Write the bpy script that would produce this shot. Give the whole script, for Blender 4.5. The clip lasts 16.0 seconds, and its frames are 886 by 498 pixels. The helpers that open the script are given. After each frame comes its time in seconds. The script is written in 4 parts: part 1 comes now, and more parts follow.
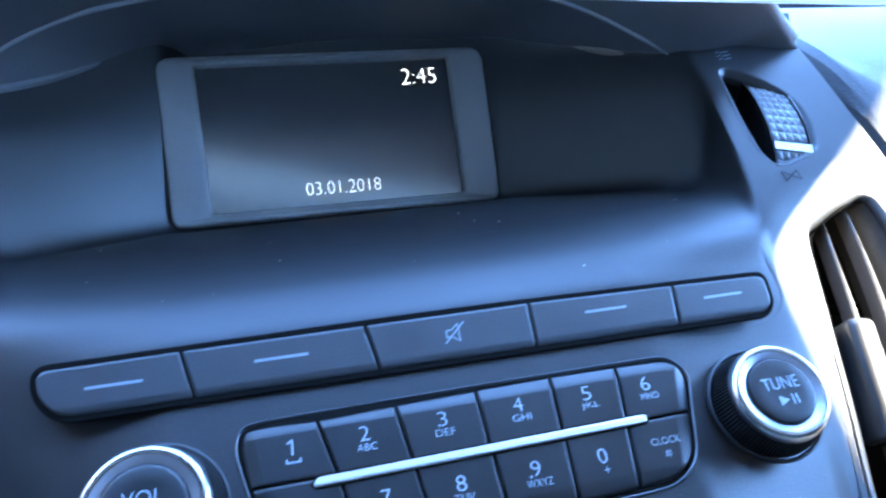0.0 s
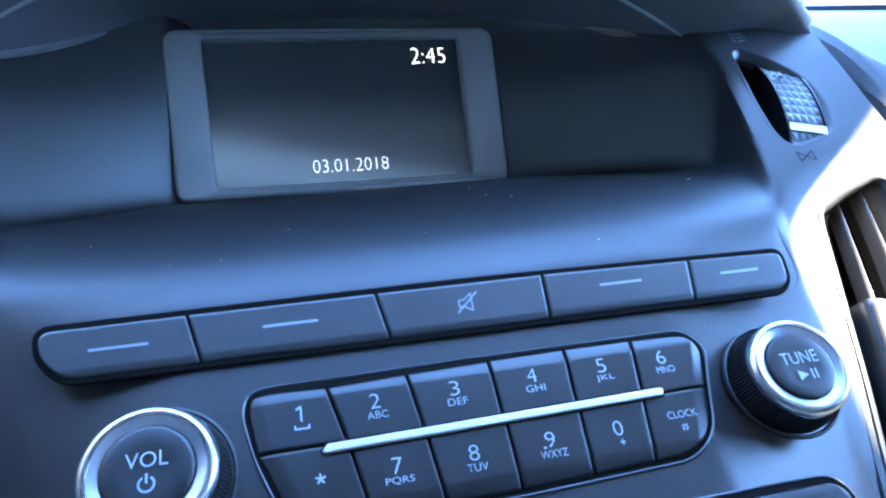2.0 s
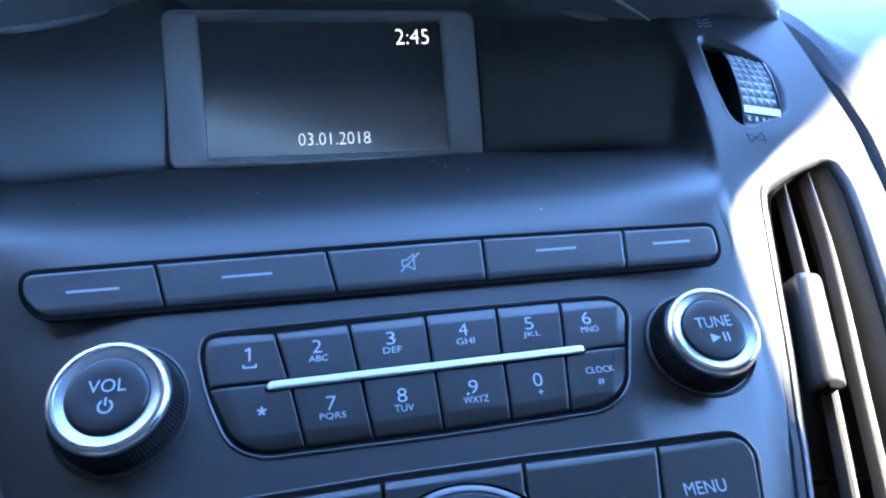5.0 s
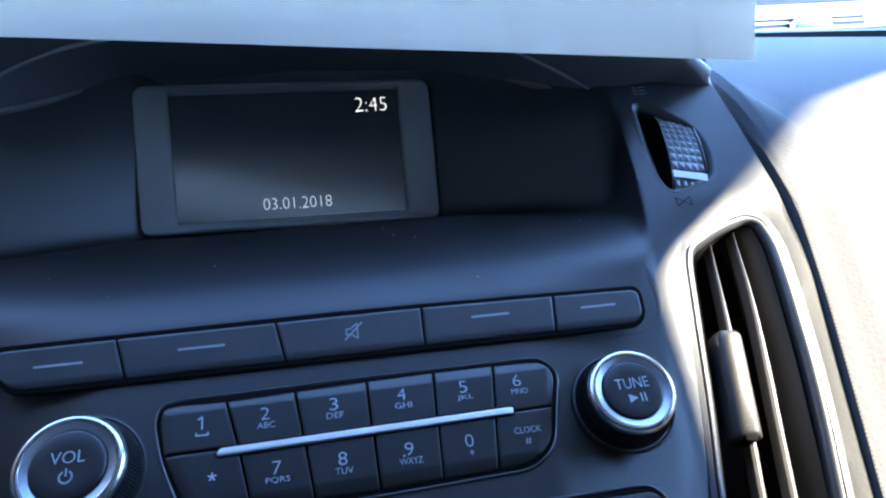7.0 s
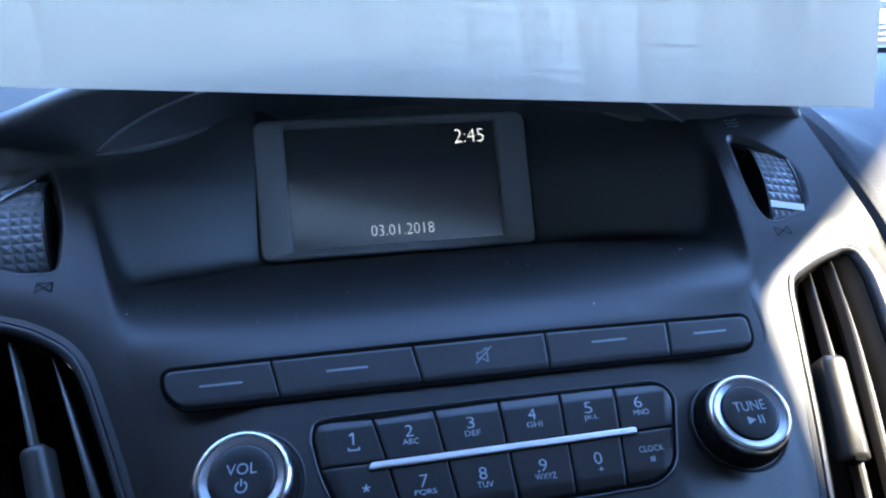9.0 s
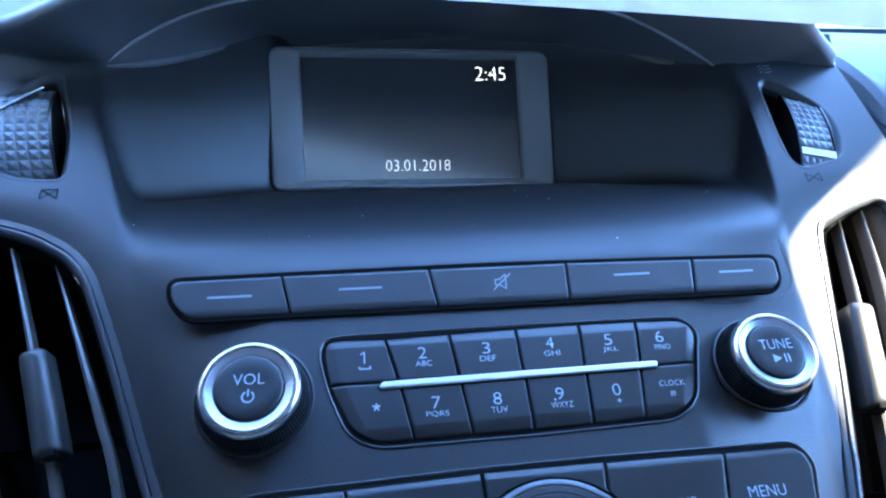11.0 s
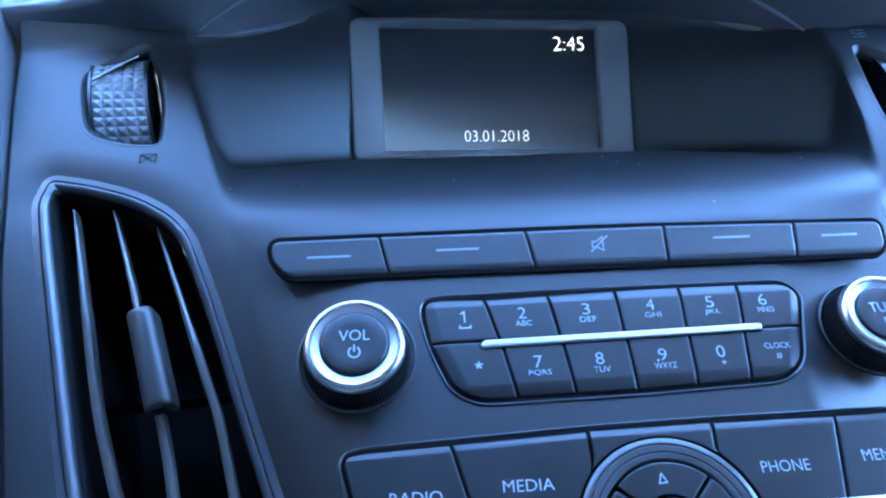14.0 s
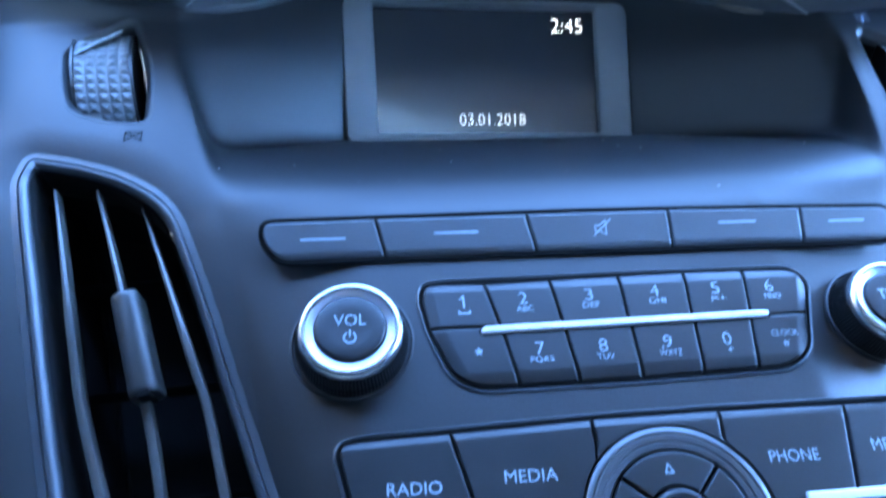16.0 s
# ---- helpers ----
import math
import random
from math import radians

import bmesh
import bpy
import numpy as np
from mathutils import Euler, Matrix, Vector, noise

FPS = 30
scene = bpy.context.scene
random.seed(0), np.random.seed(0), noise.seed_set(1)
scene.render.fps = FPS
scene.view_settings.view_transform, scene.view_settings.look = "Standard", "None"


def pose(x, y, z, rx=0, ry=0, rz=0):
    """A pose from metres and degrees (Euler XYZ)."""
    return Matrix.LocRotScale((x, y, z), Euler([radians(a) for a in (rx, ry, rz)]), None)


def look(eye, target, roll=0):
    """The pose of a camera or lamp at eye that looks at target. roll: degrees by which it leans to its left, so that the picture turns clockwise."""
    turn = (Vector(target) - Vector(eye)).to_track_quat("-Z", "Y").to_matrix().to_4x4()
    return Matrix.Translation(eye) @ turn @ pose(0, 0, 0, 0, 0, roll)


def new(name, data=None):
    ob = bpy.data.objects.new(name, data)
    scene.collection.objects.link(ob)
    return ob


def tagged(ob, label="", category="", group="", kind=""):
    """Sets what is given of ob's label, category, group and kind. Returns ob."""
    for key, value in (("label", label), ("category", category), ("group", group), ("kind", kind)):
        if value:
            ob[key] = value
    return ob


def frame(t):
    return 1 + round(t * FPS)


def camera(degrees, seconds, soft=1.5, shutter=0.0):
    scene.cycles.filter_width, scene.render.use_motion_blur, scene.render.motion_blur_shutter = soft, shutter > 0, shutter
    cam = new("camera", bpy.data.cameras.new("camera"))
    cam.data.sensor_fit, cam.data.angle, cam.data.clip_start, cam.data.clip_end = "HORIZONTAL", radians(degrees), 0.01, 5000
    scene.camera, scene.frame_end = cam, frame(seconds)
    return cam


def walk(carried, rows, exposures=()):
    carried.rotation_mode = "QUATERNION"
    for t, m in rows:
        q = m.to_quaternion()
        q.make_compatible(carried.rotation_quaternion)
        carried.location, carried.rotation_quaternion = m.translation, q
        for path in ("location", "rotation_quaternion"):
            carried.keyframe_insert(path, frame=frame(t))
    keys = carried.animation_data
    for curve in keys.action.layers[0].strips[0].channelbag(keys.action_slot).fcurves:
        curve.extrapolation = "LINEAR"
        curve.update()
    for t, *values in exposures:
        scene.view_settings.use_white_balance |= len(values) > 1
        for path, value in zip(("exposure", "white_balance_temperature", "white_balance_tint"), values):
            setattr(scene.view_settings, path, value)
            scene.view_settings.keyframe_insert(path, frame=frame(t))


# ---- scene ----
cam = camera(62.7, 16.0, soft=2.2, shutter=0.4)
ROWS = [
    (0, -0.0240, -0.2611, 1.0323, 68.34, 2.58, -12.26),
    (0.5, -0.0373, -0.2616, 1.0261, 68.12, 1.51, -11.59),
    (1, -0.0353, -0.2620, 1.0280, 68.31, 1.70, -11.22),
    (1.5, -0.0285, -0.2591, 1.0280, 68.41, 1.48, -11.71),
    (2, -0.0288, -0.2601, 1.0224, 68.81, 1.59, -12.29),
    (2.5, -0.0238, -0.2601, 1.0203, 68.05, -0.06, -12.49),
    (3, -0.0129, -0.2782, 1.0311, 69.17, 2.25, -10.23),
    (5.5, -0.0049, -0.2836, 1.0213, 67.62, 1.12, -8.81),
    (6, 0.0155, -0.2912, 1.0386, 68.78, 2.33, -9.30),
    (6.5, 0.0076, -0.2925, 1.0367, 69.44, 2.35, -9.77),
    (7, 0.0077, -0.2946, 1.0396, 69.77, 2.20, -9.34),
    (7.5, 0.0013, -0.2952, 1.0405, 70.29, 2.86, -8.46),
    (8, -0.0078, -0.2985, 1.0452, 70.57, 3.15, -6.92),
    (8.5, -0.0166, -0.3048, 1.0542, 70.76, 3.13, -6.89),
    (11, -0.0291, -0.3022, 1.0333, 69.13, 0.38, -6.03),
    (11.5, -0.0327, -0.3052, 1.0296, 69.09, -0.66, -5.13),
    (12, -0.0422, -0.3075, 1.0322, 69.07, -0.14, -3.99),
    (12.5, -0.0514, -0.3043, 1.0240, 68.12, 0.24, -2.73),
    (13, -0.0495, -0.3046, 1.0239, 67.99, 0.60, -3.11),
    (13.5, -0.0485, -0.3053, 1.0246, 67.79, 0.40, -3.44),
    (14, -0.0474, -0.3038, 1.0249, 68.55, 1.24, -3.28),
    (14.5, -0.0578, -0.2977, 1.0110, 66.58, -0.09, -3.12),
    (15, -0.0562, -0.2984, 1.0093, 65.76, -0.65, -2.93),
    (15.5, -0.0550, -0.2974, 1.0140, 65.47, -1.09, -2.96),
    (15.8, -0.0523, -0.2976, 1.0183, 67.60, 0.20, -3.83),
    (15.9, -0.0514, -0.2977, 1.0195, 69.20, 0.40, -4.55),
    (16, -0.0511, -0.2977, 1.0198, 67.92, 0.45, -4.28),
]
EXPOSURE = [(0.0, 6.45, 5790, 5), (3.0, 6.51, 5840, 5), (5.6, 5.94, 5790, 6), (6.0, 5.64, 5890, 5), (6.4, 5.19, 6250, 7), (7.2, 5.12, 6200, 7), (8.7, 5.08, 6310, 8), (10.8, 5.97, 5750, 5), (11.5, 6.45, 5800, 5), (12.5, 6.53, 5700, 5), (15.0, 6.51, 5600, 5), (16.0, 6.61, 5600, 5)]
walk(cam, [(t, pose(*p)) for t, *p in ROWS], EXPOSURE)

# ---- world and sun ----
SUN_DIR = Vector((0.75, -0.15, 0.64)).normalized()
world = bpy.data.worlds.new("sky")
scene.world = world
world.use_nodes = True
wn = world.node_tree.nodes
sky = wn.new("ShaderNodeTexSky")
sky.sky_type, sky.sun_disc = "NISHITA", False
sky.sun_elevation = math.asin(SUN_DIR.z)
sky.altitude, sky.ozone_density, sky.dust_density = 4000.0, 4.5, 0.1
sky.sun_rotation = math.atan2(SUN_DIR.x, SUN_DIR.y)
world.node_tree.links.new(sky.outputs[0], wn["Background"].inputs[0])
wn["Background"].inputs[1].default_value = 0.15
sun_data = bpy.data.lights.new("sun", "SUN")
sun_data.energy, sun_data.angle, sun_data.color = 2.05, radians(0.9), (1.0, 0.89, 0.70)
sun = new("sun", sun_data)
sun.matrix_world = look((0, 0, 5), tuple(Vector((0, 0, 5)) - SUN_DIR))

MM = 0.001

# ---- materials ----


def material(name, colour, rough=0.5, metal=0.0, grain=0.0, grain_size=900.0, vary=0.15, stain=12.0, spec=0.5, coat=0.0, emit=None, power=0.0):
    """A surface with two scales of variation: fine grain in the relief, slow stains in colour and gloss."""
    m = bpy.data.materials.new(name)
    m.use_nodes = True
    n, l = m.node_tree.nodes, m.node_tree.links
    b = n["Principled BSDF"]
    b.inputs["Metallic"].default_value = metal
    b.inputs["Specular IOR Level"].default_value = spec
    b.inputs["Coat Weight"].default_value = coat
    co = n.new("ShaderNodeTexCoord")
    slow = n.new("ShaderNodeTexNoise")
    slow.inputs["Scale"].default_value = stain
    slow.inputs["Detail"].default_value = 6.0
    l.new(co.outputs["Object"], slow.inputs["Vector"])
    mix = n.new("ShaderNodeMix")
    mix.data_type = "RGBA"
    c = Vector(colour)
    mix.inputs["A"].default_value = (*(c * (1 - vary)), 1)
    mix.inputs["B"].default_value = (*(c * (1 + vary)), 1)
    l.new(slow.outputs["Fac"], mix.inputs["Factor"])
    l.new(mix.outputs["Result"], b.inputs["Base Color"])
    ramp = n.new("ShaderNodeMapRange")
    ramp.inputs["To Min"].default_value = max(0.02, rough - 0.07)
    ramp.inputs["To Max"].default_value = min(1.0, rough + 0.07)
    l.new(slow.outputs["Fac"], ramp.inputs["Value"])
    l.new(ramp.outputs["Result"], b.inputs["Roughness"])
    if grain:
        fine = n.new("ShaderNodeTexNoise")
        fine.inputs["Scale"].default_value = grain_size
        fine.inputs["Detail"].default_value = 3.0
        l.new(co.outputs["Object"], fine.inputs["Vector"])
        bump = n.new("ShaderNodeBump")
        bump.inputs["Strength"].default_value = grain
        bump.inputs["Distance"].default_value = 0.0006
        l.new(fine.outputs["Fac"], bump.inputs["Height"])
        l.new(bump.outputs["Normal"], b.inputs["Normal"])
    if emit:
        b.inputs["Emission Color"].default_value = (*emit, 1)
        b.inputs["Emission Strength"].default_value = power
    return m


def leather(name, colour):
    """Moulded dash skin with a pebbled grain."""
    m = material(name, colour, 0.8, grain=0.0, stain=9.0, spec=0.1)
    n, l = m.node_tree.nodes, m.node_tree.links
    co = n["Texture Coordinate"]
    v = n.new("ShaderNodeTexVoronoi")
    v.feature, v.inputs["Scale"].default_value = "SMOOTH_F1", 800.0
    l.new(co.outputs["Object"], v.inputs["Vector"])
    bump = n.new("ShaderNodeBump")
    bump.inputs["Strength"].default_value, bump.inputs["Distance"].default_value = 0.35, 0.0004
    l.new(v.outputs["Distance"], bump.inputs["Height"])
    l.new(bump.outputs["Normal"], n["Principled BSDF"].inputs["Normal"])
    return m


plastic = material("moulded_plastic", (0.009, 0.0088, 0.009), 0.46, grain=0.1, grain_size=1500.0, spec=0.52)
hood_plastic = material("hood_plastic", (0.105, 0.105, 0.110), 0.6, grain=0.3, grain_size=1300.0)
stitch_thread = material("stitch_thread", (0.010, 0.009, 0.009), 0.8)
pad_skin = leather("dash_skin", (0.072, 0.071, 0.073))
button_plastic = material("button_plastic", (0.007, 0.0068, 0.0068), 0.38, spec=0.5, grain=0.12, grain_size=2500.0, stain=60.0)
strip_plastic = material("strip_plastic", (0.030, 0.032, 0.036), 0.44, spec=1.0, grain=0.14, grain_size=2500.0, stain=60.0)
bezel_plastic = material("bezel_plastic", (0.165, 0.162, 0.158), 0.55, grain=0.3, grain_size=1800.0, stain=40.0)
# paler than the hood: paints the highlight along its crease
edge_highlight = material("edge_highlight", (0.26, 0.26, 0.265), 0.45, grain=0.1, stain=40.0)
# brownish tone that paints a glint in the hood's fold
glint_mat = material("fold_glint", (0.13, 0.11, 0.09), 0.9, grain=0.3, stain=90.0)
# dull near-black that paints the shade of gaps, slots and hollows
gap_shade = material("gap_shade_black", (0.006, 0.0055, 0.005), 0.85, spec=0.06)
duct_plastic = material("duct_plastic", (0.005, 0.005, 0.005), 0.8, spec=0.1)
rim_plastic = material("rim_plastic", (0.034, 0.035, 0.038), 0.34, spec=0.8, grain=0.1, grain_size=2000.0)
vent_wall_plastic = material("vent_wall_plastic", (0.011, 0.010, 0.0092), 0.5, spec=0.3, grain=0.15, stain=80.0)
slat_plastic = material("slat_plastic", (0.052, 0.047, 0.042), 0.34, spec=0.75, grain=0.15, stain=80.0)
tab_plastic = material("tab_plastic", (0.026, 0.024, 0.022), 0.38, spec=0.5, grain=0.05, grain_size=1800.0, stain=90.0, vary=0.3)
chrome = material("satin_chrome", (0.62, 0.615, 0.61), 0.24, metal=1.0, vary=0.05, stain=100.0)
satin_ring = material("satin_ring", (0.36, 0.37, 0.39), 0.35, metal=0.8, vary=0.08, stain=100.0)
silver = material("brushed_silver", (0.76, 0.73, 0.73), 0.38, metal=0.35, vary=0.06, stain=150.0)
legend = material("legend_paint", (0.31, 0.35, 0.39), 0.6, vary=0.05)
dark_mark = material("dark_mark", (0.006, 0.006, 0.007), 0.8, spec=0.02)
screen_glass = material("screen_glass", (0.035, 0.035, 0.036), 0.2, spec=0.9, vary=0.03, stain=1.5)
lit_text = material("lit_text", (0.8, 0.8, 0.75), 0.6, emit=(1.0, 0.97, 0.88), power=0.05)
dim_text = material("dim_text", (0.6, 0.6, 0.56), 0.6, emit=(1.0, 0.97, 0.88), power=0.022)
wheel_plastic = material("wheel_plastic", (0.12, 0.125, 0.13), 0.3, vary=0.1, stain=80.0)
# pale tone that paints the highlight on the slot's lip
lip_highlight = material("lip_highlight", (0.42, 0.43, 0.45), 0.4, vary=0.05)
white_paint = material("white_mark", (0.85, 0.85, 0.83), 0.5, vary=0.03)
paper_mat = material("paper", (0.66, 0.595, 0.52), 0.8, grain=0.1, grain_size=600.0, vary=0.02)
dust_mat = material("dust", (0.45, 0.43, 0.40), 0.9)
cabin_mat = material("cabin_trim", (0.032, 0.032, 0.033), 0.8, grain=0.2)
dark_roof_mat = material("dark_roof", (0.05, 0.049, 0.048), 0.9, grain=0.3)
headliner_mat = material("headliner", (0.6, 0.59, 0.57), 0.9, grain=0.3)
bounce_mat = material("bounce_cloth", (0.31, 0.26, 0.19), 0.9, grain=0.3)
asphalt_mat = material("asphalt", (0.06, 0.06, 0.06), 0.9, grain=0.4, grain_size=60.0, stain=0.8)
car_white = material("white_car_paint", (0.80, 0.80, 0.80), 0.25, vary=0.02, coat=0.5)
car_glass = material("dark_glass", (0.02, 0.022, 0.025), 0.08)
lamp_glass = material("lamp_lens", (0.65, 0.67, 0.7), 0.1, vary=0.2, stain=30.0)
badge_blue = material("badge_field", (0.10, 0.13, 0.20), 0.3, vary=0.2, stain=30.0)
rubber = material("rubber", (0.02, 0.02, 0.02), 0.8)
black_trim = material("black_grille", (0.02, 0.02, 0.022), 0.5)

# ---- building helpers ----


def obj(name, bm, mat, parent=None, label="", smooth=True):
    me = bpy.data.meshes.new(name)
    bm.normal_update()
    bm.to_mesh(me)
    bm.free()
    me.materials.append(mat)
    if smooth:
        me.shade_smooth()
        me.set_sharp_from_angle(angle=radians(38))
    ob = new(name, me)
    ob.parent = parent
    if label:
        ob["label"] = label
    return ob


def part(name, bm, mat, parent, label="", smooth=True):
    return obj(name, bm, mat, parent, label, smooth)


def thing(name, label, category, group="", kind=""):
    return tagged(new(name), label, category, group, kind)


class Plane:
    """A tilted work plane across the dash: origin in mm, u to the right, v up the slope, n out of it."""

    def __init__(self, p, q, yaw=0.0, roll=0.0, x=0.0):
        (y0, z0), (y1, z1) = p, q
        turn = Matrix.Rotation(radians(yaw), 3, "Z")
        u, v = turn @ Vector((1, 0, 0)), turn @ Vector((0, y0 - y1, z0 - z1)).normalized()
        self.o = Vector((x, y0, z0))
        self.u = u * math.cos(radians(roll)) + v * math.sin(radians(roll))
        self.v = v * math.cos(radians(roll)) - u * math.sin(radians(roll))
        self.n = self.u.cross(self.v)

    def at(self, x, v, n=0.0):
        return (self.o + self.u * x + self.v * v + self.n * n) * MM

    def vy(self, y):
        """The v of a world y (mm)."""
        return (y - self.o.y) / self.v.y


STRIP = Plane((-98.5, 949.0), (-106.5, 940.0))
FACE = Plane((-105.5, 939.9), (-158.0, 902.1))
VENT = Plane((-85.0, 952.0), (-131.0, 910.0))
UPRIGHT = Plane((-26.0, 993.0), (-75.0, 960.7))
SCREEN = Plane((0.1, 949.9), (-25.5, 901.9), 5.2, -2.6, -9.2)


def rounded(poly, radii, steps=5):
    """A polygon (x, v), counter-clockwise, with rounded corners."""
    out, k = [], len(poly)
    for i, p in enumerate(poly):
        r = radii[i] if isinstance(radii, (list, tuple)) else radii
        p = Vector(p)
        a, b = Vector(poly[i - 1]) - p, Vector(poly[(i + 1) % k]) - p
        r = min(r, a.length * 0.48, b.length * 0.48)
        if r < 0.05:
            out.append(p)
            continue
        a, b = p + a.normalized() * r, p + b.normalized() * r
        for s in range(steps + 1):
            t = s / steps
            out.append(a * (1 - t) ** 2 + p * 2 * t * (1 - t) + b * t * t)
    return out


def inset(loop, d):
    """The loop moved inwards by d (outwards: minus)."""
    out, k = [], len(loop)
    for i in range(k):
        a, p, b = loop[i - 1], loop[i], loop[(i + 1) % k]
        e, f = (p - a), (b - p)
        if e.length < 1e-6 or f.length < 1e-6:
            e = f = b - a
        e, f = e.normalized(), f.normalized()
        na, nb = Vector((-e.y, e.x)), Vector((-f.y, f.x))
        m = na + nb
        m = m / max(m.length_squared / 2, 0.35) if m.length > 1e-6 else na
        out.append(p + m * d)
    return out


def shrink(loop, d):
    """The loop drawn in towards its middle by about d."""
    mid = sum(loop, Vector((0, 0))) / len(loop)
    hx, hy = max(abs(p.x - mid.x) for p in loop), max(abs(p.y - mid.y) for p in loop)
    return [Vector((mid.x + (p.x - mid.x) * (1 - d / hx), mid.y + (p.y - mid.y) * (1 - d / hy))) for p in loop]


def skin(bm, rings, close=True):
    """Faces between rings of vertices."""
    for r, s in zip(rings, rings[1:]):
        k = len(r)
        for i in range(k if close else k - 1):
            j = (i + 1) % k
            bm.faces.new((r[i], r[j], s[j], s[i]))


def slab(plane, loop, low, high, bevel=0.4, crown=0.0):
    """A key cap: walls from low to high, a rounded edge and a slightly crowned top."""
    bm = bmesh.new()
    rings = []
    for d, n in ((0, low), (0, high - bevel), (bevel * 0.3, high - bevel * 0.3), (bevel, high)):
        rings.append([bm.verts.new(plane.at(p.x, p.y, n)) for p in (shrink(loop, d) if d else loop)])
    skin(bm, rings)
    top = shrink(loop, bevel)
    if crown:
        mid = sum(top, Vector((0, 0))) / len(top)
        ring = [bm.verts.new(plane.at(*(mid + (p - mid) * 0.5), high + crown)) for p in top]
        skin(bm, [rings[-1], ring])
        bm.faces.new(ring)
    else:
        flat = [bm.verts.new(plane.at(p.x, p.y, high)) for p in shrink(loop, bevel + 0.35)]
        skin(bm, [rings[-1], flat])
        bm.faces.new(flat)
    return bm


def facet(bm, plane, lines, width, drop):
    """Slopes the top of a cap down towards border lines (x, v), the inside lying left of each line."""
    lines = [(Vector(a), Vector((-(b[1] - a[1]), b[0] - a[0])).normalized()) for a, b in lines]
    for a, w in lines:
        across = plane.u * w.x + plane.v * w.y
        for reach in (width, width + 0.5):
            p = a + w * reach
            bmesh.ops.bisect_plane(bm, geom=bm.verts[:] + bm.edges[:] + bm.faces[:], plane_co=plane.at(p.x, p.y), plane_no=across, dist=1e-7)
    for q in bm.verts:
        d = q.co / MM - plane.o
        x, v, n = d.dot(plane.u), d.dot(plane.v), d.dot(plane.n)
        fall = max([1 - (Vector((x, v)) - a).dot(w) / width for a, w in lines] + [0.0])
        if n > 0.6:
            q.co -= plane.n * MM * min(1.0, fall) * drop
    return bm


def lathe(plane, x, v, profile, steps=64):
    """A turned piece round the normal at (x, v): profile of (radius, height)."""
    bm = bmesh.new()
    rings = []
    for r, h in profile:
        if r <= 0:
            rings.append([bm.verts.new(plane.at(x, v, h))])
        else:
            rings.append([bm.verts.new(plane.at(x + r * math.cos(a), v + r * math.sin(a), h)) for a in (2 * math.pi * i / steps for i in range(steps))])
    for r, s in zip(rings, rings[1:]):
        if len(s) == 1:
            for i in range(steps):
                bm.faces.new((r[i], r[(i + 1) % steps], s[0]))
        else:
            skin(bm, [r, s])
    return bm


def words(name, text, plane, x, v, width, height, n, mat, parent, label="", thick=0.06, lean=0.0, weight=-0.006):
    """Lettering of a given width and height (mm), its middle at (x, v) on a plane."""
    cu = bpy.data.curves.new(name, "FONT")
    cu.body, cu.resolution_u, cu.offset = text, 3, weight
    ob = bpy.data.objects.new(name, cu)
    scene.collection.objects.link(ob)
    bpy.context.view_layer.update()
    me = bpy.data.meshes.new_from_object(ob.evaluated_get(bpy.context.evaluated_depsgraph_get()))
    bpy.data.objects.remove(ob)
    co = np.zeros(len(me.vertices) * 3)
    me.vertices.foreach_get("co", co)
    co = co.reshape(-1, 3)
    lo, hi = co.min(0), co.max(0)
    for vert, p in zip(me.vertices, co):
        a = (p[0] - lo[0]) / (hi[0] - lo[0]) - 0.5
        b = (p[1] - lo[1]) / (hi[1] - lo[1]) - 0.5
        vert.co = plane.at(x + a * width + lean * b * height, v + b * height, n + thick)
    me.materials.append(mat)
    made = new(name, me)
    made.parent = parent
    if label:
        made["label"] = label
    return made


def stroke(bm, plane, pts, width, n):
    """A flat painted line through (x, v) points."""
    pts = [Vector(p) for p in pts]
    for a, b in zip(pts, pts[1:]):
        d = (b - a).normalized() * width / 2
        s = Vector((-d.y, d.x))
        a2, b2 = a - d * 0.6, b + d * 0.6
        bm.faces.new([bm.verts.new(plane.at(*q, n)) for q in (a2 - s, b2 - s, b2 + s, a2 + s)])


def box(bm, lo, hi, bevel=0.0):
    ret = bmesh.ops.create_cube(bm, size=1.0)
    vs = ret["verts"]
    for w in vs:
        w.co = Vector([(lo[i] + hi[i]) / 2 + w.co[i] * (hi[i] - lo[i]) for i in range(3)])
    if bevel:
        es = list({e for w in vs for e in w.link_edges})
        bmesh.ops.bevel(bm, geom=es, offset=bevel, segments=2, affect="EDGES")


def sheet(rows, keep=None):
    """A moulded skin from rows of points (metres); keep(p) says which faces stay."""
    bm = bmesh.new()
    vs = [[bm.verts.new(p) for p in r] for r in rows]
    for r, s in zip(vs, vs[1:]):
        for i in range(len(r) - 1):
            q = (r[i], r[i + 1], s[i + 1], s[i])
            if keep is None or keep(sum((w.co for w in q), Vector()) / 4):
                bm.faces.new(q)
    bmesh.ops.delete(bm, geom=[w for w in bm.verts if not w.link_faces], context="VERTS")
    return bm


def inside(p, loop):
    c = False
    for a, b in zip(loop, loop[1:] + loop[:1]):
        if (a[1] > p[1]) != (b[1] > p[1]) and p[0] < (b[0] - a[0]) * (p[1] - a[1]) / (b[1] - a[1]) + a[0]:
            c = not c
    return c


def smooth_rows(a, passes, axis=0):
    """Rounds the creases of a grid of points."""
    a = np.array(a, float)
    for _ in range(passes):
        b = a.copy()
        if axis == 0:
            b[1:-1] = (a[:-2] + 2 * a[1:-1] + a[2:]) / 4
        else:
            b[:, 1:-1] = (a[:, :-2] + 2 * a[:, 1:-1] + a[:, 2:]) / 4
        a = b
    return a


